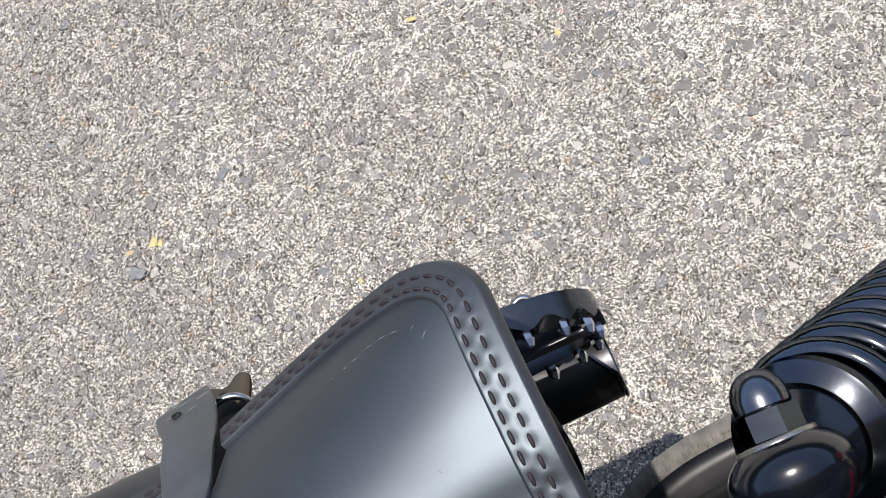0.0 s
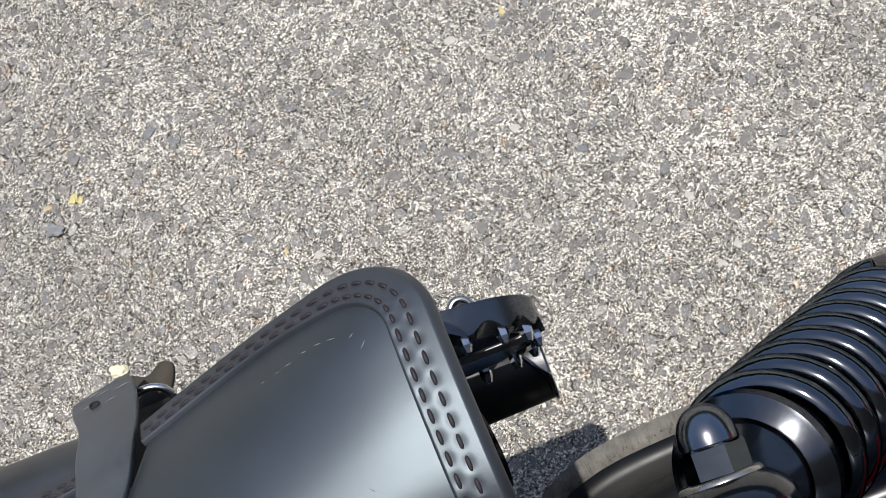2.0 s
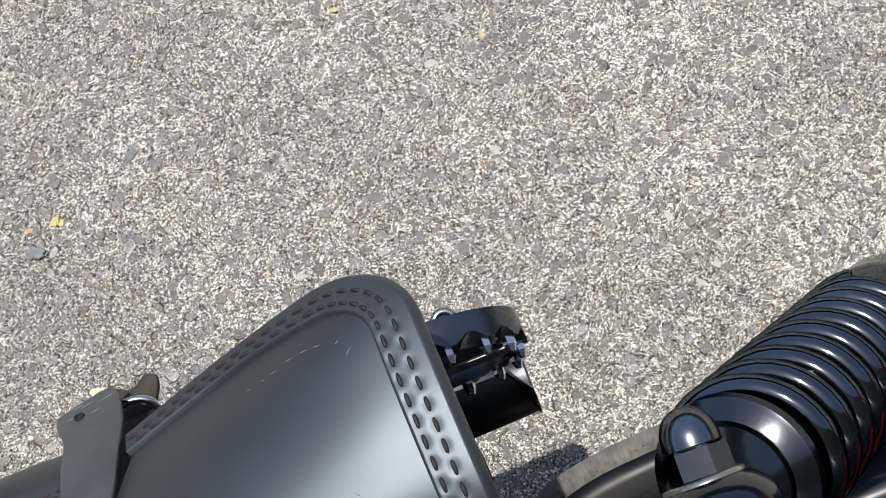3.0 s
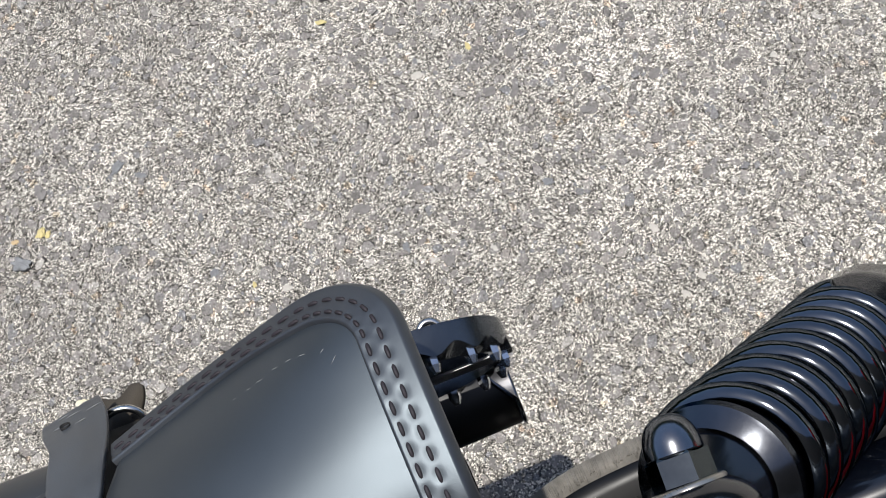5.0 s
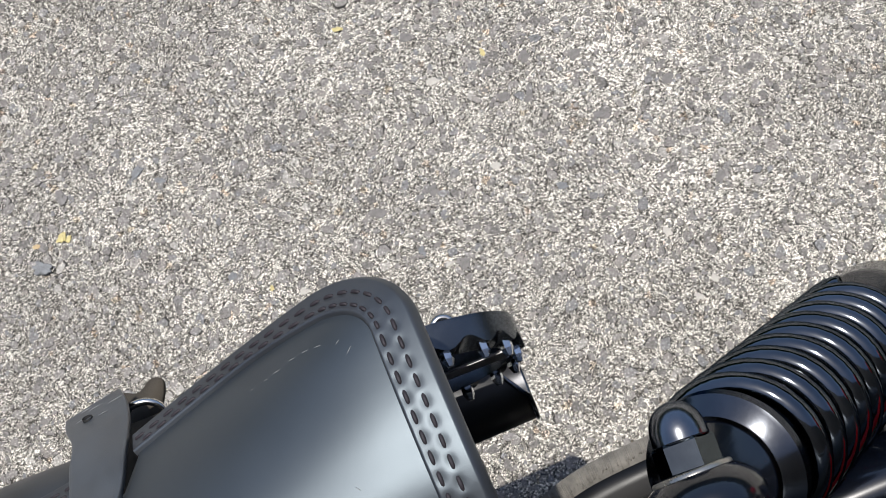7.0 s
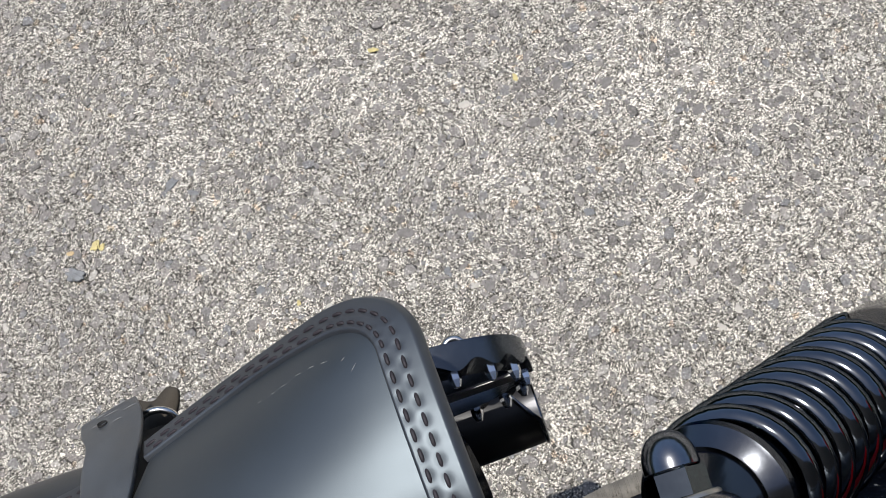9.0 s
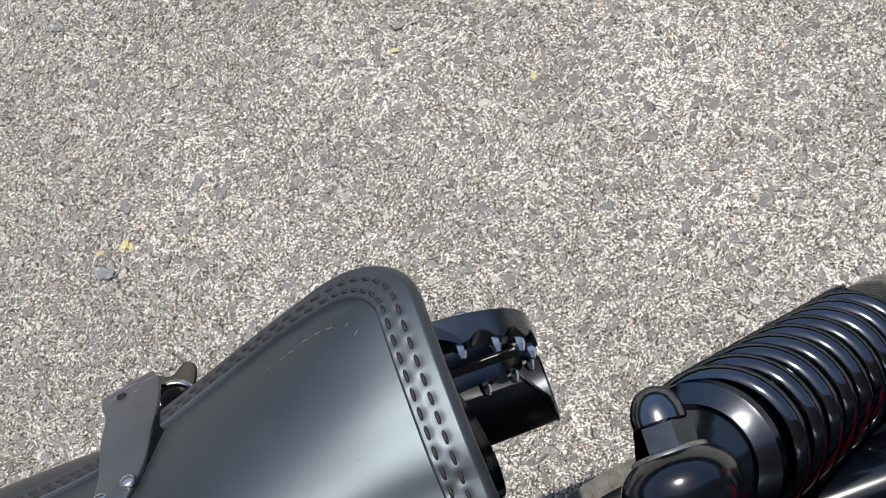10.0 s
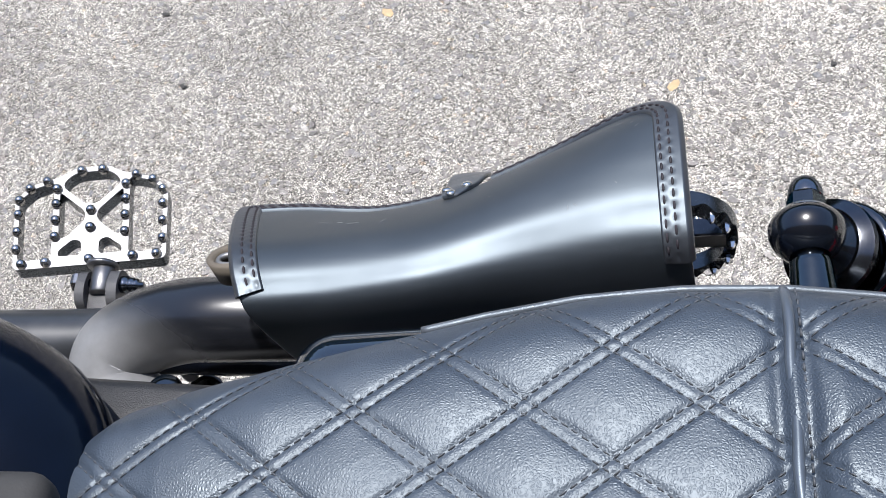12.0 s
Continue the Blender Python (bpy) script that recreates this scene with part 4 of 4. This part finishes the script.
def build_folded_peg(m):
    """Oval cage peg standing on edge, with a cross bar and pointed hexagonal studs round the rim."""
    def oval(a, b, n, count=64):
        pts = []
        for k in range(count):
            an = 2 * math.pi * k / count
            c, si = math.cos(an), math.sin(an)
            pts.append((a * math.copysign(abs(c) ** (2 / n), c), b * math.copysign(abs(si) ** (2 / n), si)))
        return pts
    out = oval(0.066, 0.042, 2.5, 144)
    inner = oval(0.0575, 0.0335, 2.5)
    upper = rounded_loop([(x, y) for x, y in inner if y > 0.008], 0.003)
    lower = rounded_loop([(x, y) for x, y in inner if y < -0.004], 0.003)
    plate = outline_prism([out, upper, lower], -0.0125, 0.0, Matrix.Identity(4))
    # the rim is scalloped between its studs
    for v in plate.verts:
        if v.co.z > -0.001 and (abs(v.co.x) / 0.0655) ** 2.5 + (abs(v.co.y) / 0.0415) ** 2.5 > 0.97:
            turn = math.atan2(math.copysign((abs(v.co.y) / 0.042) ** 1.25, v.co.y), math.copysign((abs(v.co.x) / 0.066) ** 1.25, v.co.x))
            v.co.z -= 0.0042 * math.sin(9 * turn) ** 2
    bmesh.ops.transform(plate, matrix=m, verts=plate.verts)
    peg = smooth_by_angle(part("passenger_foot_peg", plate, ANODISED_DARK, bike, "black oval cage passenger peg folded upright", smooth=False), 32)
    ax = m.to_3x3() @ Vector((0, 0, 1))
    for x, y in oval(0.0618, 0.0378, 2.5, 18):
        part("stud", lathe(m @ Vector((x, y, 0)), ax, [(-0.001, 0.0027), (0.0024, 0.0027), (0.0054, 0.0014), (0.0056, 0.0004)], sides=6), BRIGHT_STUD, peg, smooth=False)
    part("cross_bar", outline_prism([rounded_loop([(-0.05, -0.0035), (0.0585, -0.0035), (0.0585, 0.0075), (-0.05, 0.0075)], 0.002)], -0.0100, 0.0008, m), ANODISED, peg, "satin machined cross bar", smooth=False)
    part("hinge_block", rounded_box((0.03, 0.05, 0.034), (-0.062, 0.150, 0.452), 0.006), ANODISED_DARK, peg, "black hinge block")


build_folded_peg(pose(-0.044, 0.178, 0.484, 84, 0, 0))


def build_peg_mount():
    """Forked casting, with the peg's barrel on a cross pin between its lugs."""
    # bracket and lugs take the lighter casting colour that has sunlight in it
    arm = part("peg_bracket", rounded_box((0.036, 0.040, 0.030), (-0.490, 0.222, 0.342), 0.009, 4, (14, 0, -6)), CAST_SUNLIT, bike, "wrinkle-black cast peg bracket")
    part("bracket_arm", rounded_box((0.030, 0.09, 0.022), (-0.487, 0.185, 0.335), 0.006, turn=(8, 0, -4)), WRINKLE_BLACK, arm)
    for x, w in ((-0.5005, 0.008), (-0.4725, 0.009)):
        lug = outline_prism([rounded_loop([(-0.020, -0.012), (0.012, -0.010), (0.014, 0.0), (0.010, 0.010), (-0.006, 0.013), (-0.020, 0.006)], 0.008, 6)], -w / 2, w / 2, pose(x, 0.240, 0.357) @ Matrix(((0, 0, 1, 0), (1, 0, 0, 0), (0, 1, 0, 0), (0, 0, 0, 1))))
        part("lug", lug, CAST_SUNLIT, arm, smooth=False)
    part("peg_barrel", lathe((-0.486, 0.234, 0.358), (0, 1, 0.12), [(-0.002, 0.0085), (0.0, 0.0098), (0.020, 0.0098), (0.022, 0.0085)], 28), ANODISED, arm, "grey turned barrel of the peg")
    part("collar", lathe((-0.488, 0.256, 0.361), (0, 1, 0.12), [(0.0, 0.0125), (0.002, 0.0135), (0.004, 0.0125)], 32), ANODISED, arm, "flat round collar")
    part("pin_head", lathe((-0.5045, 0.243, 0.361), (-1, 0, 0), [(0.0, 0.0085), (0.003, 0.0088), (0.006, 0.0075), (0.007, 0.005), (0.004, 0.0035)], 6, corner=(0, 0.5, 0.87)), STUD_STEEL, arm, "bright pin head", smooth=False)
    part("clevis_pin", lathe((-0.508, 0.243, 0.360), (1, -0.08, 0), [(0.0, 0.004), (0.036, 0.004), (0.040, 0.004), (0.0405, 0.0072), (0.046, 0.0072), (0.0465, 0.0045), (0.048, 0.0062), (0.051, 0.0062), (0.0515, 0.004), (0.053, 0.0052), (0.055, 0.0052), (0.0555, 0.003), (0.060, 0.0025)], 16), BLACK_CHROME, arm, "dark steel pin with nut and spring clip")


build_peg_mount()
part("peg_screw", lathe((-0.0077, 0.1995, 0.4752), (0.1, -0.15, 1), [(-0.03, 0.004), (0.0, 0.004), (0.0, 0.0062), (0.004, 0.0062), (0.005, 0.0052), (0.005, 0.003), (0.003, 0.0026)], 24), STUD_STEEL, bike, "bright steel socket screw of the passenger peg")


# shock absorber
S_TOP = Vector((0.0525, 0.0925, 0.627))
SPRING_TOP = Vector((0.0455, 0.0935, 0.627))
S_DIR = Vector((0.548, 0.192, -0.81)).normalized()


def build_shock():
    top = S_TOP
    body = part("shock_absorber", lathe(SPRING_TOP, S_DIR, [(0.0, 0.010), (0.02, 0.014), (0.030, 0.019), (0.034, 0.021), (0.05, 0.018), (0.20, 0.018), (0.21, 0.026), (0.235, 0.026), (0.24, 0.014), (0.29, 0.012)], 40), GLOSS_BLACK, bike, "black shock absorber with black chrome coil spring")
    smooth_by_angle(part("spring_collar", lathe(SPRING_TOP, S_DIR, [(0.0300, 0.0205), (0.0305, 0.0215), (0.0338, 0.0256), (0.0345, 0.0266), (0.0380, 0.0269), (0.0390, 0.0260), (0.0392, 0.019)], 64), COLLAR_METAL, body, "bevelled black chrome spring collar"), 20)
    a = S_DIR.orthogonal().normalized()
    b = S_DIR.cross(a)
    pts = []
    turns, pitch, r = 9.4, 0.0162, 0.0245
    for k in range(int(turns * 36) + 1):
        an = 2 * math.pi * k / 36
        h = 0.0428 + pitch * k / 36
        pts.append(SPRING_TOP + S_DIR * h + (a * math.cos(an) + b * math.sin(an)) * r)
    part("coil_spring", tube(pts, 0.0048, 20), SPRING_METAL, body, "glossy black chrome coil spring")
    eye = [((-0.0178 if k < math.pi / 2 else -0.0125) * math.cos(k), 0.0193 * math.sin(k)) for k in np.linspace(0.3, math.pi - 0.6, 32)]
    ball = part("upper_eye", lathe(top + Vector((0, 0.001, 0)), (0, 1, 0), eye, 40), GLOSS_BLACK, body, "rounded gloss black upper mount")
    part("stud_boss", lathe(top, (0.03, -1, -0.05), [(0.012, 0.0100), (0.020, 0.0106), (0.05, 0.0124), (0.11, 0.014)], 28), NUT_CHROME, body, "black chrome mounting boss")
    part("washer", lathe(top, (0, 1, 0), [(0.0078, 0.0105), (0.0084, 0.0122), (0.0090, 0.0126), (0.0113, 0.0126), (0.0119, 0.0120), (0.0120, 0.0090)], 40), WASHER_STEEL, body, "bright steel washer under the cap nut")
    nut = part("acorn_nut", lathe(top, (0.04, 1, 0), [(0.0117, 0.0092), (0.0121, 0.0098), (0.0202, 0.0098), (0.0214, 0.0088)], sides=6, corner=(0.309, 0, 0.951)), NUT_CHROME, body, "black chrome domed cap nut", smooth=False)
    dome = [(0.0208, 0.0089), (0.0230, 0.0089), (0.0255, 0.0086), (0.0280, 0.0078), (0.0302, 0.0065), (0.0318, 0.0048), (0.0328, 0.0028), (0.0332, 0.0008)]
    run = [(p.x, p.y) for p in spline([(h, r, 0) for h, r in dome], 4)]
    part("dome", lathe(top, (0.04, 1, 0), run, 32), DOME_CHROME, nut)


build_shock()


# lower rear parts: drive belt, its guard, swingarm
def build_rear():
    edge = spline([(-0.060, 0.060, 0.27), (-0.030, 0.100, 0.285), (-0.006, 0.120, 0.295), (0.020, 0.1295, 0.30), (0.055, 0.1335, 0.302), (0.10, 0.1345, 0.304), (0.18, 0.134, 0.306), (0.34, 0.132, 0.31)], 10)
    ins = [Vector((p.x + 0.006 * max(0, 1 - (p.x + 0.06) / 0.1), p.y - 0.0135, p.z + 0.001)) for p in edge]
    k = len(edge)
    vs = [tuple(p) for p in edge] + [tuple(p) for p in ins]
    vs2 = [(x, y, z - 0.004) for x, y, z in vs]
    n = 2 * k
    verts = vs + vs2
    faces = []
    for i in range(k - 1):
        faces += [(i, i + 1, k + i + 1, k + i), (n + i, n + k + i, n + k + i + 1, n + i + 1), (i, n + i, n + i + 1, i + 1), (k + i, k + i + 1, n + k + i + 1, n + k + i)]
    belt = part("drive_belt", (verts, faces), RUBBER, bike, "worn grey-brown rubber drive belt")
    rib = []
    rng = random.Random(8)
    for i in range(8, k - 8):
        p, q = edge[i], ins[i]
        for f in (0.0, 0.2, 0.35, 0.5, 0.7, 0.85):
            if rng.random() < 0.55:
                continue
            a = p.lerp(edge[i + 1], f)
            b = q.lerp(ins[i + 1], f)
            rib.append(tube([a + Vector((0, -0.001, 0.0004)), a.lerp(b, 0.5) + Vector((0, 0, 0.0008)), a.lerp(b, 0.55 + 0.4 * rng.random()) + Vector((0, 0.001, 0.0004))], 0.0003 + 0.0004 * rng.random(), 4))
    part("belt_rib", joined(rib), RUBBER, belt, "fine cross ribs", kind="stuff")
    top = [Vector((p.x, p.y - 0.0005, p.z + 0.003)) for p in ins]
    low = [Vector((p.x + 0.004, p.y - 0.002, p.z - 0.10)) for p in ins]
    lip = [Vector((p.x + 0.004, p.y - 0.006, p.z + 0.001)) for p in ins]
    inner = [Vector((p.x + 0.004, min(p.y - 0.02, -0.02), p.z - 0.02)) for p in ins]
    verts = [tuple(p) for p in low + top + lip + inner]
    faces = [(r * k + i, r * k + i + 1, (r + 1) * k + i + 1, (r + 1) * k + i) for r in (0, 1, 2) for i in range(k - 1)]
    ob = part("belt_guard", (verts, faces), SHADED_BLACK, bike, "satin black belt guard")
    mod = ob.modifiers.new("thickness", 'SOLIDIFY')
    mod.thickness, mod.offset = 0.004, 1
    arm = spline([(-0.10, 0.05, 0.30), (0.0, 0.075, 0.315), (0.10, 0.09, 0.33), (0.25, 0.098, 0.33), (0.46, 0.10, 0.325)], 6)
    strut = part("fender_strut", rounded_box((0.40, 0.060, 0.036), (0.235, 0.0655, 0.508), 0.012, 4, (28, 0, 1.6)), GLOSS_BLACK, bike, "gloss black fender strut beside the shock absorber")
    for x in (0.150, 0.250):
        part("strut_bolt", lathe((x, 0.056, 0.524), (0, -0.45, 0.9), [(-0.002, 0.0075), (0.004, 0.0075), (0.0052, 0.0062), (0.0054, 0.003)], 20), BLACK_CHROME, strut, "dark bolt head")
    # added red block, out of view, that gives the coils red reflections
    part("red_streak_block", rounded_box((0.16, 0.008, 0.034), (0.165, 0.016, 0.560), 0.003, 2), RED_MIRRORED, strut, "unseen red block added for red streaks on the spring")
    part("swingarm", tube(arm, 0.020, 20), SHADED_BLACK, bike, "satin black swingarm tube")


build_rear()


# tank, engine side cover, head flange, small fittings
def build_body():
    bm = bmesh.new()
    bmesh.ops.create_uvsphere(bm, u_segments=64, v_segments=40, radius=1.0)
    for v in bm.verts:
        x, y, z = v.co
        taper = 1.0 + 0.25 * max(0, -x)
        v.co = Vector((-0.520 + 0.235 * math.copysign(abs(x) ** 0.9, x), BIKE_Y + 0.135 * taper * math.copysign(abs(y) ** 0.85, y), 0.642 + 0.074 * z))
    part("fuel_tank", bm, TANK_PAINT, bike, "dark blue-black painted fuel tank")
    pad = rounded_box((0.13, 0.10, 0.028), (-0.352, -0.112, 0.700), 0.010, 4, (0, 4, 0))
    part("tank_pad", pad, TYRE_RUBBER, bike, "grey-black leather pad ahead of the seat")
    cover = rounded_box((0.25, 0.13, 0.34), (-0.088, -0.013, 0.469), 0.027, 8, (0, 0, 2))
    part("oil_tank_cover", cover, COVER_ENAMEL, bike, "gloss black rounded oil tank cover")
    flange = part("head_casting", rounded_box((0.10, 0.055, 0.05), (-0.307, 0.004, 0.583), 0.008, 3, (0, 0, -5)), WRINKLE_BLACK, bike, "wrinkle-black engine casting")
    part("flange_bolt", lathe((-0.292, 0.0245, 0.596), (0.1, 0.3, 1), [(-0.01, 0.0100), (0.006, 0.0100), (0.009, 0.0085), (0.010, 0.003)], 24), COLLAR_METAL, flange, "dark domed bolt cap")
    cap = part("filler_cap", lathe((-0.362, 0.122, 0.385), (0, 0.05, 1), [(-0.06, 0.013), (0.0, 0.013), (0.004, 0.0155), (0.011, 0.0155), (0.013, 0.0135), (0.008, 0.012)], 28), GLOSS_BLACK, bike, "black round filler neck")
    part("lever_tab", rounded_box((0.012, 0.026, 0.016), (-0.372, 0.139, 0.412), 0.005, 4, (0, 0, 20)), GREY_STEEL, cap, "rounded grey metal tab")
    part("lower_frame_tube", tube(spline([(-0.46, 0.110, 0.415), (-0.40, 0.135, 0.425), (-0.33, 0.136, 0.425), (-0.22, 0.130, 0.425), (-0.12, 0.09, 0.42)], 6), 0.013, 18), GLOSS_BLACK, bike, "black tube below the exhaust bend")
    part("crankcase", rounded_box((0.42, 0.20, 0.26), (-0.34, BIKE_Y, 0.36), 0.04, 4), WRINKLE_BLACK, bike, "black engine crankcase")
    part("frame_rail", tube(spline([(-1.0, BIKE_Y, 0.66), (-0.6, BIKE_Y, 0.62), (-0.2, BIKE_Y, 0.58), (0.2, BIKE_Y, 0.58), (0.5, BIKE_Y, 0.56)], 6), 0.03, 20), GLOSS_BLACK, bike, "black frame tube")
    for x, r, w in ((0.46, 0.32, 0.06), (-1.12, 0.33, 0.055)):
        prof = [(-w, r - 0.11), (-w, r - 0.06), (-w * 0.9, r - 0.025), (-w * 0.5, r - 0.005), (0, r), (w * 0.5, r - 0.005), (w * 0.9, r - 0.025), (w, r - 0.06), (w, r - 0.11)]
        wheel = part("wheel", lathe((x, BIKE_Y, r), (0, 1, 0), prof, 56), TYRE_RUBBER, bike, "black tyre on dark rim")
        part("rim", lathe((x, BIKE_Y, r), (0, 1, 0), [(-w - 0.002, r - 0.13), (-w - 0.003, r - 0.105), (w + 0.003, r - 0.105), (w + 0.002, r - 0.13)], 40), GLOSS_BLACK, wheel)
    for sy in (-0.1, 0.1):
        part("fork_tube", tube([(-1.12, BIKE_Y + sy, 0.33), (-0.88, BIKE_Y + sy, 0.86)], 0.022, 18), GLOSS_BLACK, bike, "black fork tube")
    part("steering_stem", tube([(-0.89, BIKE_Y - 0.1, 0.82), (-0.93, BIKE_Y, 0.74), (-0.89, BIKE_Y + 0.1, 0.82)], 0.024, 16), GLOSS_BLACK, bike)


build_body()
# unseen lamp shape, added so that its red shows in the metal
lamp = part("red_disc_housing", lathe((0.37, 0.085, 0.63), (-1, 0, 0.15), [(-0.05, 0.012), (-0.02, 0.030), (0.0, 0.034), (0.004, 0.034)], 28), GLOSS_BLACK, bike, "unseen black housing of the added red disc")
part("red_disc", lathe((0.37, 0.085, 0.63), (-1, 0, 0.15), [(0.003, 0.032), (0.008, 0.029), (0.012, 0.018), (0.013, 0.004)], 28), RED_MIRRORED, lamp, "unseen red disc added for red reflections")
part("red_disc_arm", tube([(0.385, 0.085, 0.62), (0.40, 0.03, 0.60), (0.42, BIKE_Y, 0.575)], 0.009, 14), GLOSS_BLACK, lamp)


# ---- small things on the ground ----
def lump(name, x, y, size, flat, material, label, category, seed, group=""):
    """A small irregular pebble or leaf fragment lying on the asphalt."""
    rng = random.Random(seed)
    bm = bmesh.new()
    bmesh.ops.create_icosphere(bm, subdivisions=4, radius=1.0)
    an = rng.random() * 6.28
    lx, ly = size * (0.9 + rng.random() * 0.5), size * (0.55 + rng.random() * 0.3)
    for v in bm.verts:
        k = 0.8 + 0.5 * noise.noise(v.co * 1.7 + Vector((seed * 3.1, 0, 0))) + 0.10 * noise.noise(v.co * 5 + Vector((0, seed, 0)))
        u, w, h = v.co.x * lx * k, v.co.y * ly * k, v.co.z * size * flat * k
        v.co = Vector((u * math.cos(an) - w * math.sin(an), u * math.sin(an) + w * math.cos(an), h))
    me = bpy.data.meshes.new(name)
    bm.to_mesh(me)
    bm.free()
    me.materials.append(material)
    me.polygons.foreach_set("use_smooth", [True] * len(me.polygons))
    ob = new(name, me)
    ob.location = (x, y, 0.0008 + size * flat * 0.5)
    return tagged(ob, label, category, group)


for i, (x, y, s) in enumerate([(-0.302, 0.477, 0.0048), (-0.022, 0.561, 0.0042), (0.085, 0.493, 0.0036), (-0.148, 0.369, 0.003), (-0.297, 0.474, 0.003)]):
    lump("petal_scrap", x, y, s, 0.25, LEAF_YELLOW, "small yellow petal scrap lying on asphalt", "petal", i + 1, "petal scraps")
lump("petal_scrap", -0.308, 0.326, 0.0078, 0.4, LEAF_CREAM, "crumpled cream petal lying on asphalt", "petal", 11, "petal scraps")
for i, (x, y, s) in enumerate([(-0.387, 0.845, 0.008), (-0.029, 0.694, 0.008), (-0.325, 0.478, 0.004)]):
    lump("leaf_scrap", x, y, s, 0.15, LEAF_TAN, "dry tan leaf scrap lying on asphalt", "leaf", i + 20, "leaf scraps")
for i, (x, y, s, m_, lb) in enumerate([(-0.696, 0.875, 0.006, PEBBLE_DARK, "small dark pebble on asphalt"), (-0.648, 0.748, 0.006, PEBBLE_DARK, "small dark pebble on asphalt"), (0.151, 0.709, 0.005, PEBBLE_DARK, "small dark pebble on asphalt"), (-0.004, 0.333, 0.004, PEBBLE_PALE, "small pale pebble in asphalt"), (-0.325, 0.457, 0.008, CHIP_BLUE, "flat blue-grey stone in asphalt"), (-0.395, 0.434, 0.0045, PEBBLE_PALE, "small pale pebble in asphalt"), (0.17, 0.235, 0.004, PEBBLE_PALE, "small pale pebble in asphalt")]):
    lump("pebble", x, y, s, 0.35, m_, lb, "pebble", i + 40, "pebbles")
for material, label, seed, spots in (
        (CHIP_GREY, "grey stone chip bedded in asphalt", 100, [(0.116, 0.476, 0.006), (0.155, 0.462, 0.007), (0.107, 0.442, 0.006), (0.087, 0.449, 0.006), (-0.045, 0.396, 0.006), (-0.164, 0.495, 0.005), (-0.233, 0.598, 0.005), (-0.293, 0.511, 0.006), (0.225, 0.32, 0.005), (-0.141, 0.344, 0.006), (0.029, 0.531, 0.006), (0.004, 0.397, 0.006), (0.157, 0.404, 0.006), (0.218, 0.412, 0.005), (0.007, 0.329, 0.007), (-0.146, 0.585, 0.006)]),
        (CHIP_BLUE, "blue-grey stone chip bedded in asphalt", 140, [(-0.022, 0.352, 0.0055), (-0.176, 0.391, 0.005), (-0.224, 0.507, 0.006), (-0.208, 0.493, 0.0045), (0.104, 0.36, 0.0045)]),
        (PEBBLE_PALE, "pale stone chip bedded in asphalt", 170, [(-0.006, 0.334, 0.0035), (0.044, 0.325, 0.004), (0.188, 0.244, 0.004), (0.168, 0.293, 0.004), (-0.237, 0.489, 0.0035), (0.06, 0.396, 0.005), (0.168, 0.328, 0.003), (-0.124, 0.357, 0.004), (0.037, 0.486, 0.004), (0.312, 0.39, 0.0035)])):
    for i, (x, y, size) in enumerate(spots):
        chip_ob = lump("stone_chip", x, y, size, 0.22, material, label, "stone chip", seed + i, "stone chips")
        chip_ob.location.z = 0.0004
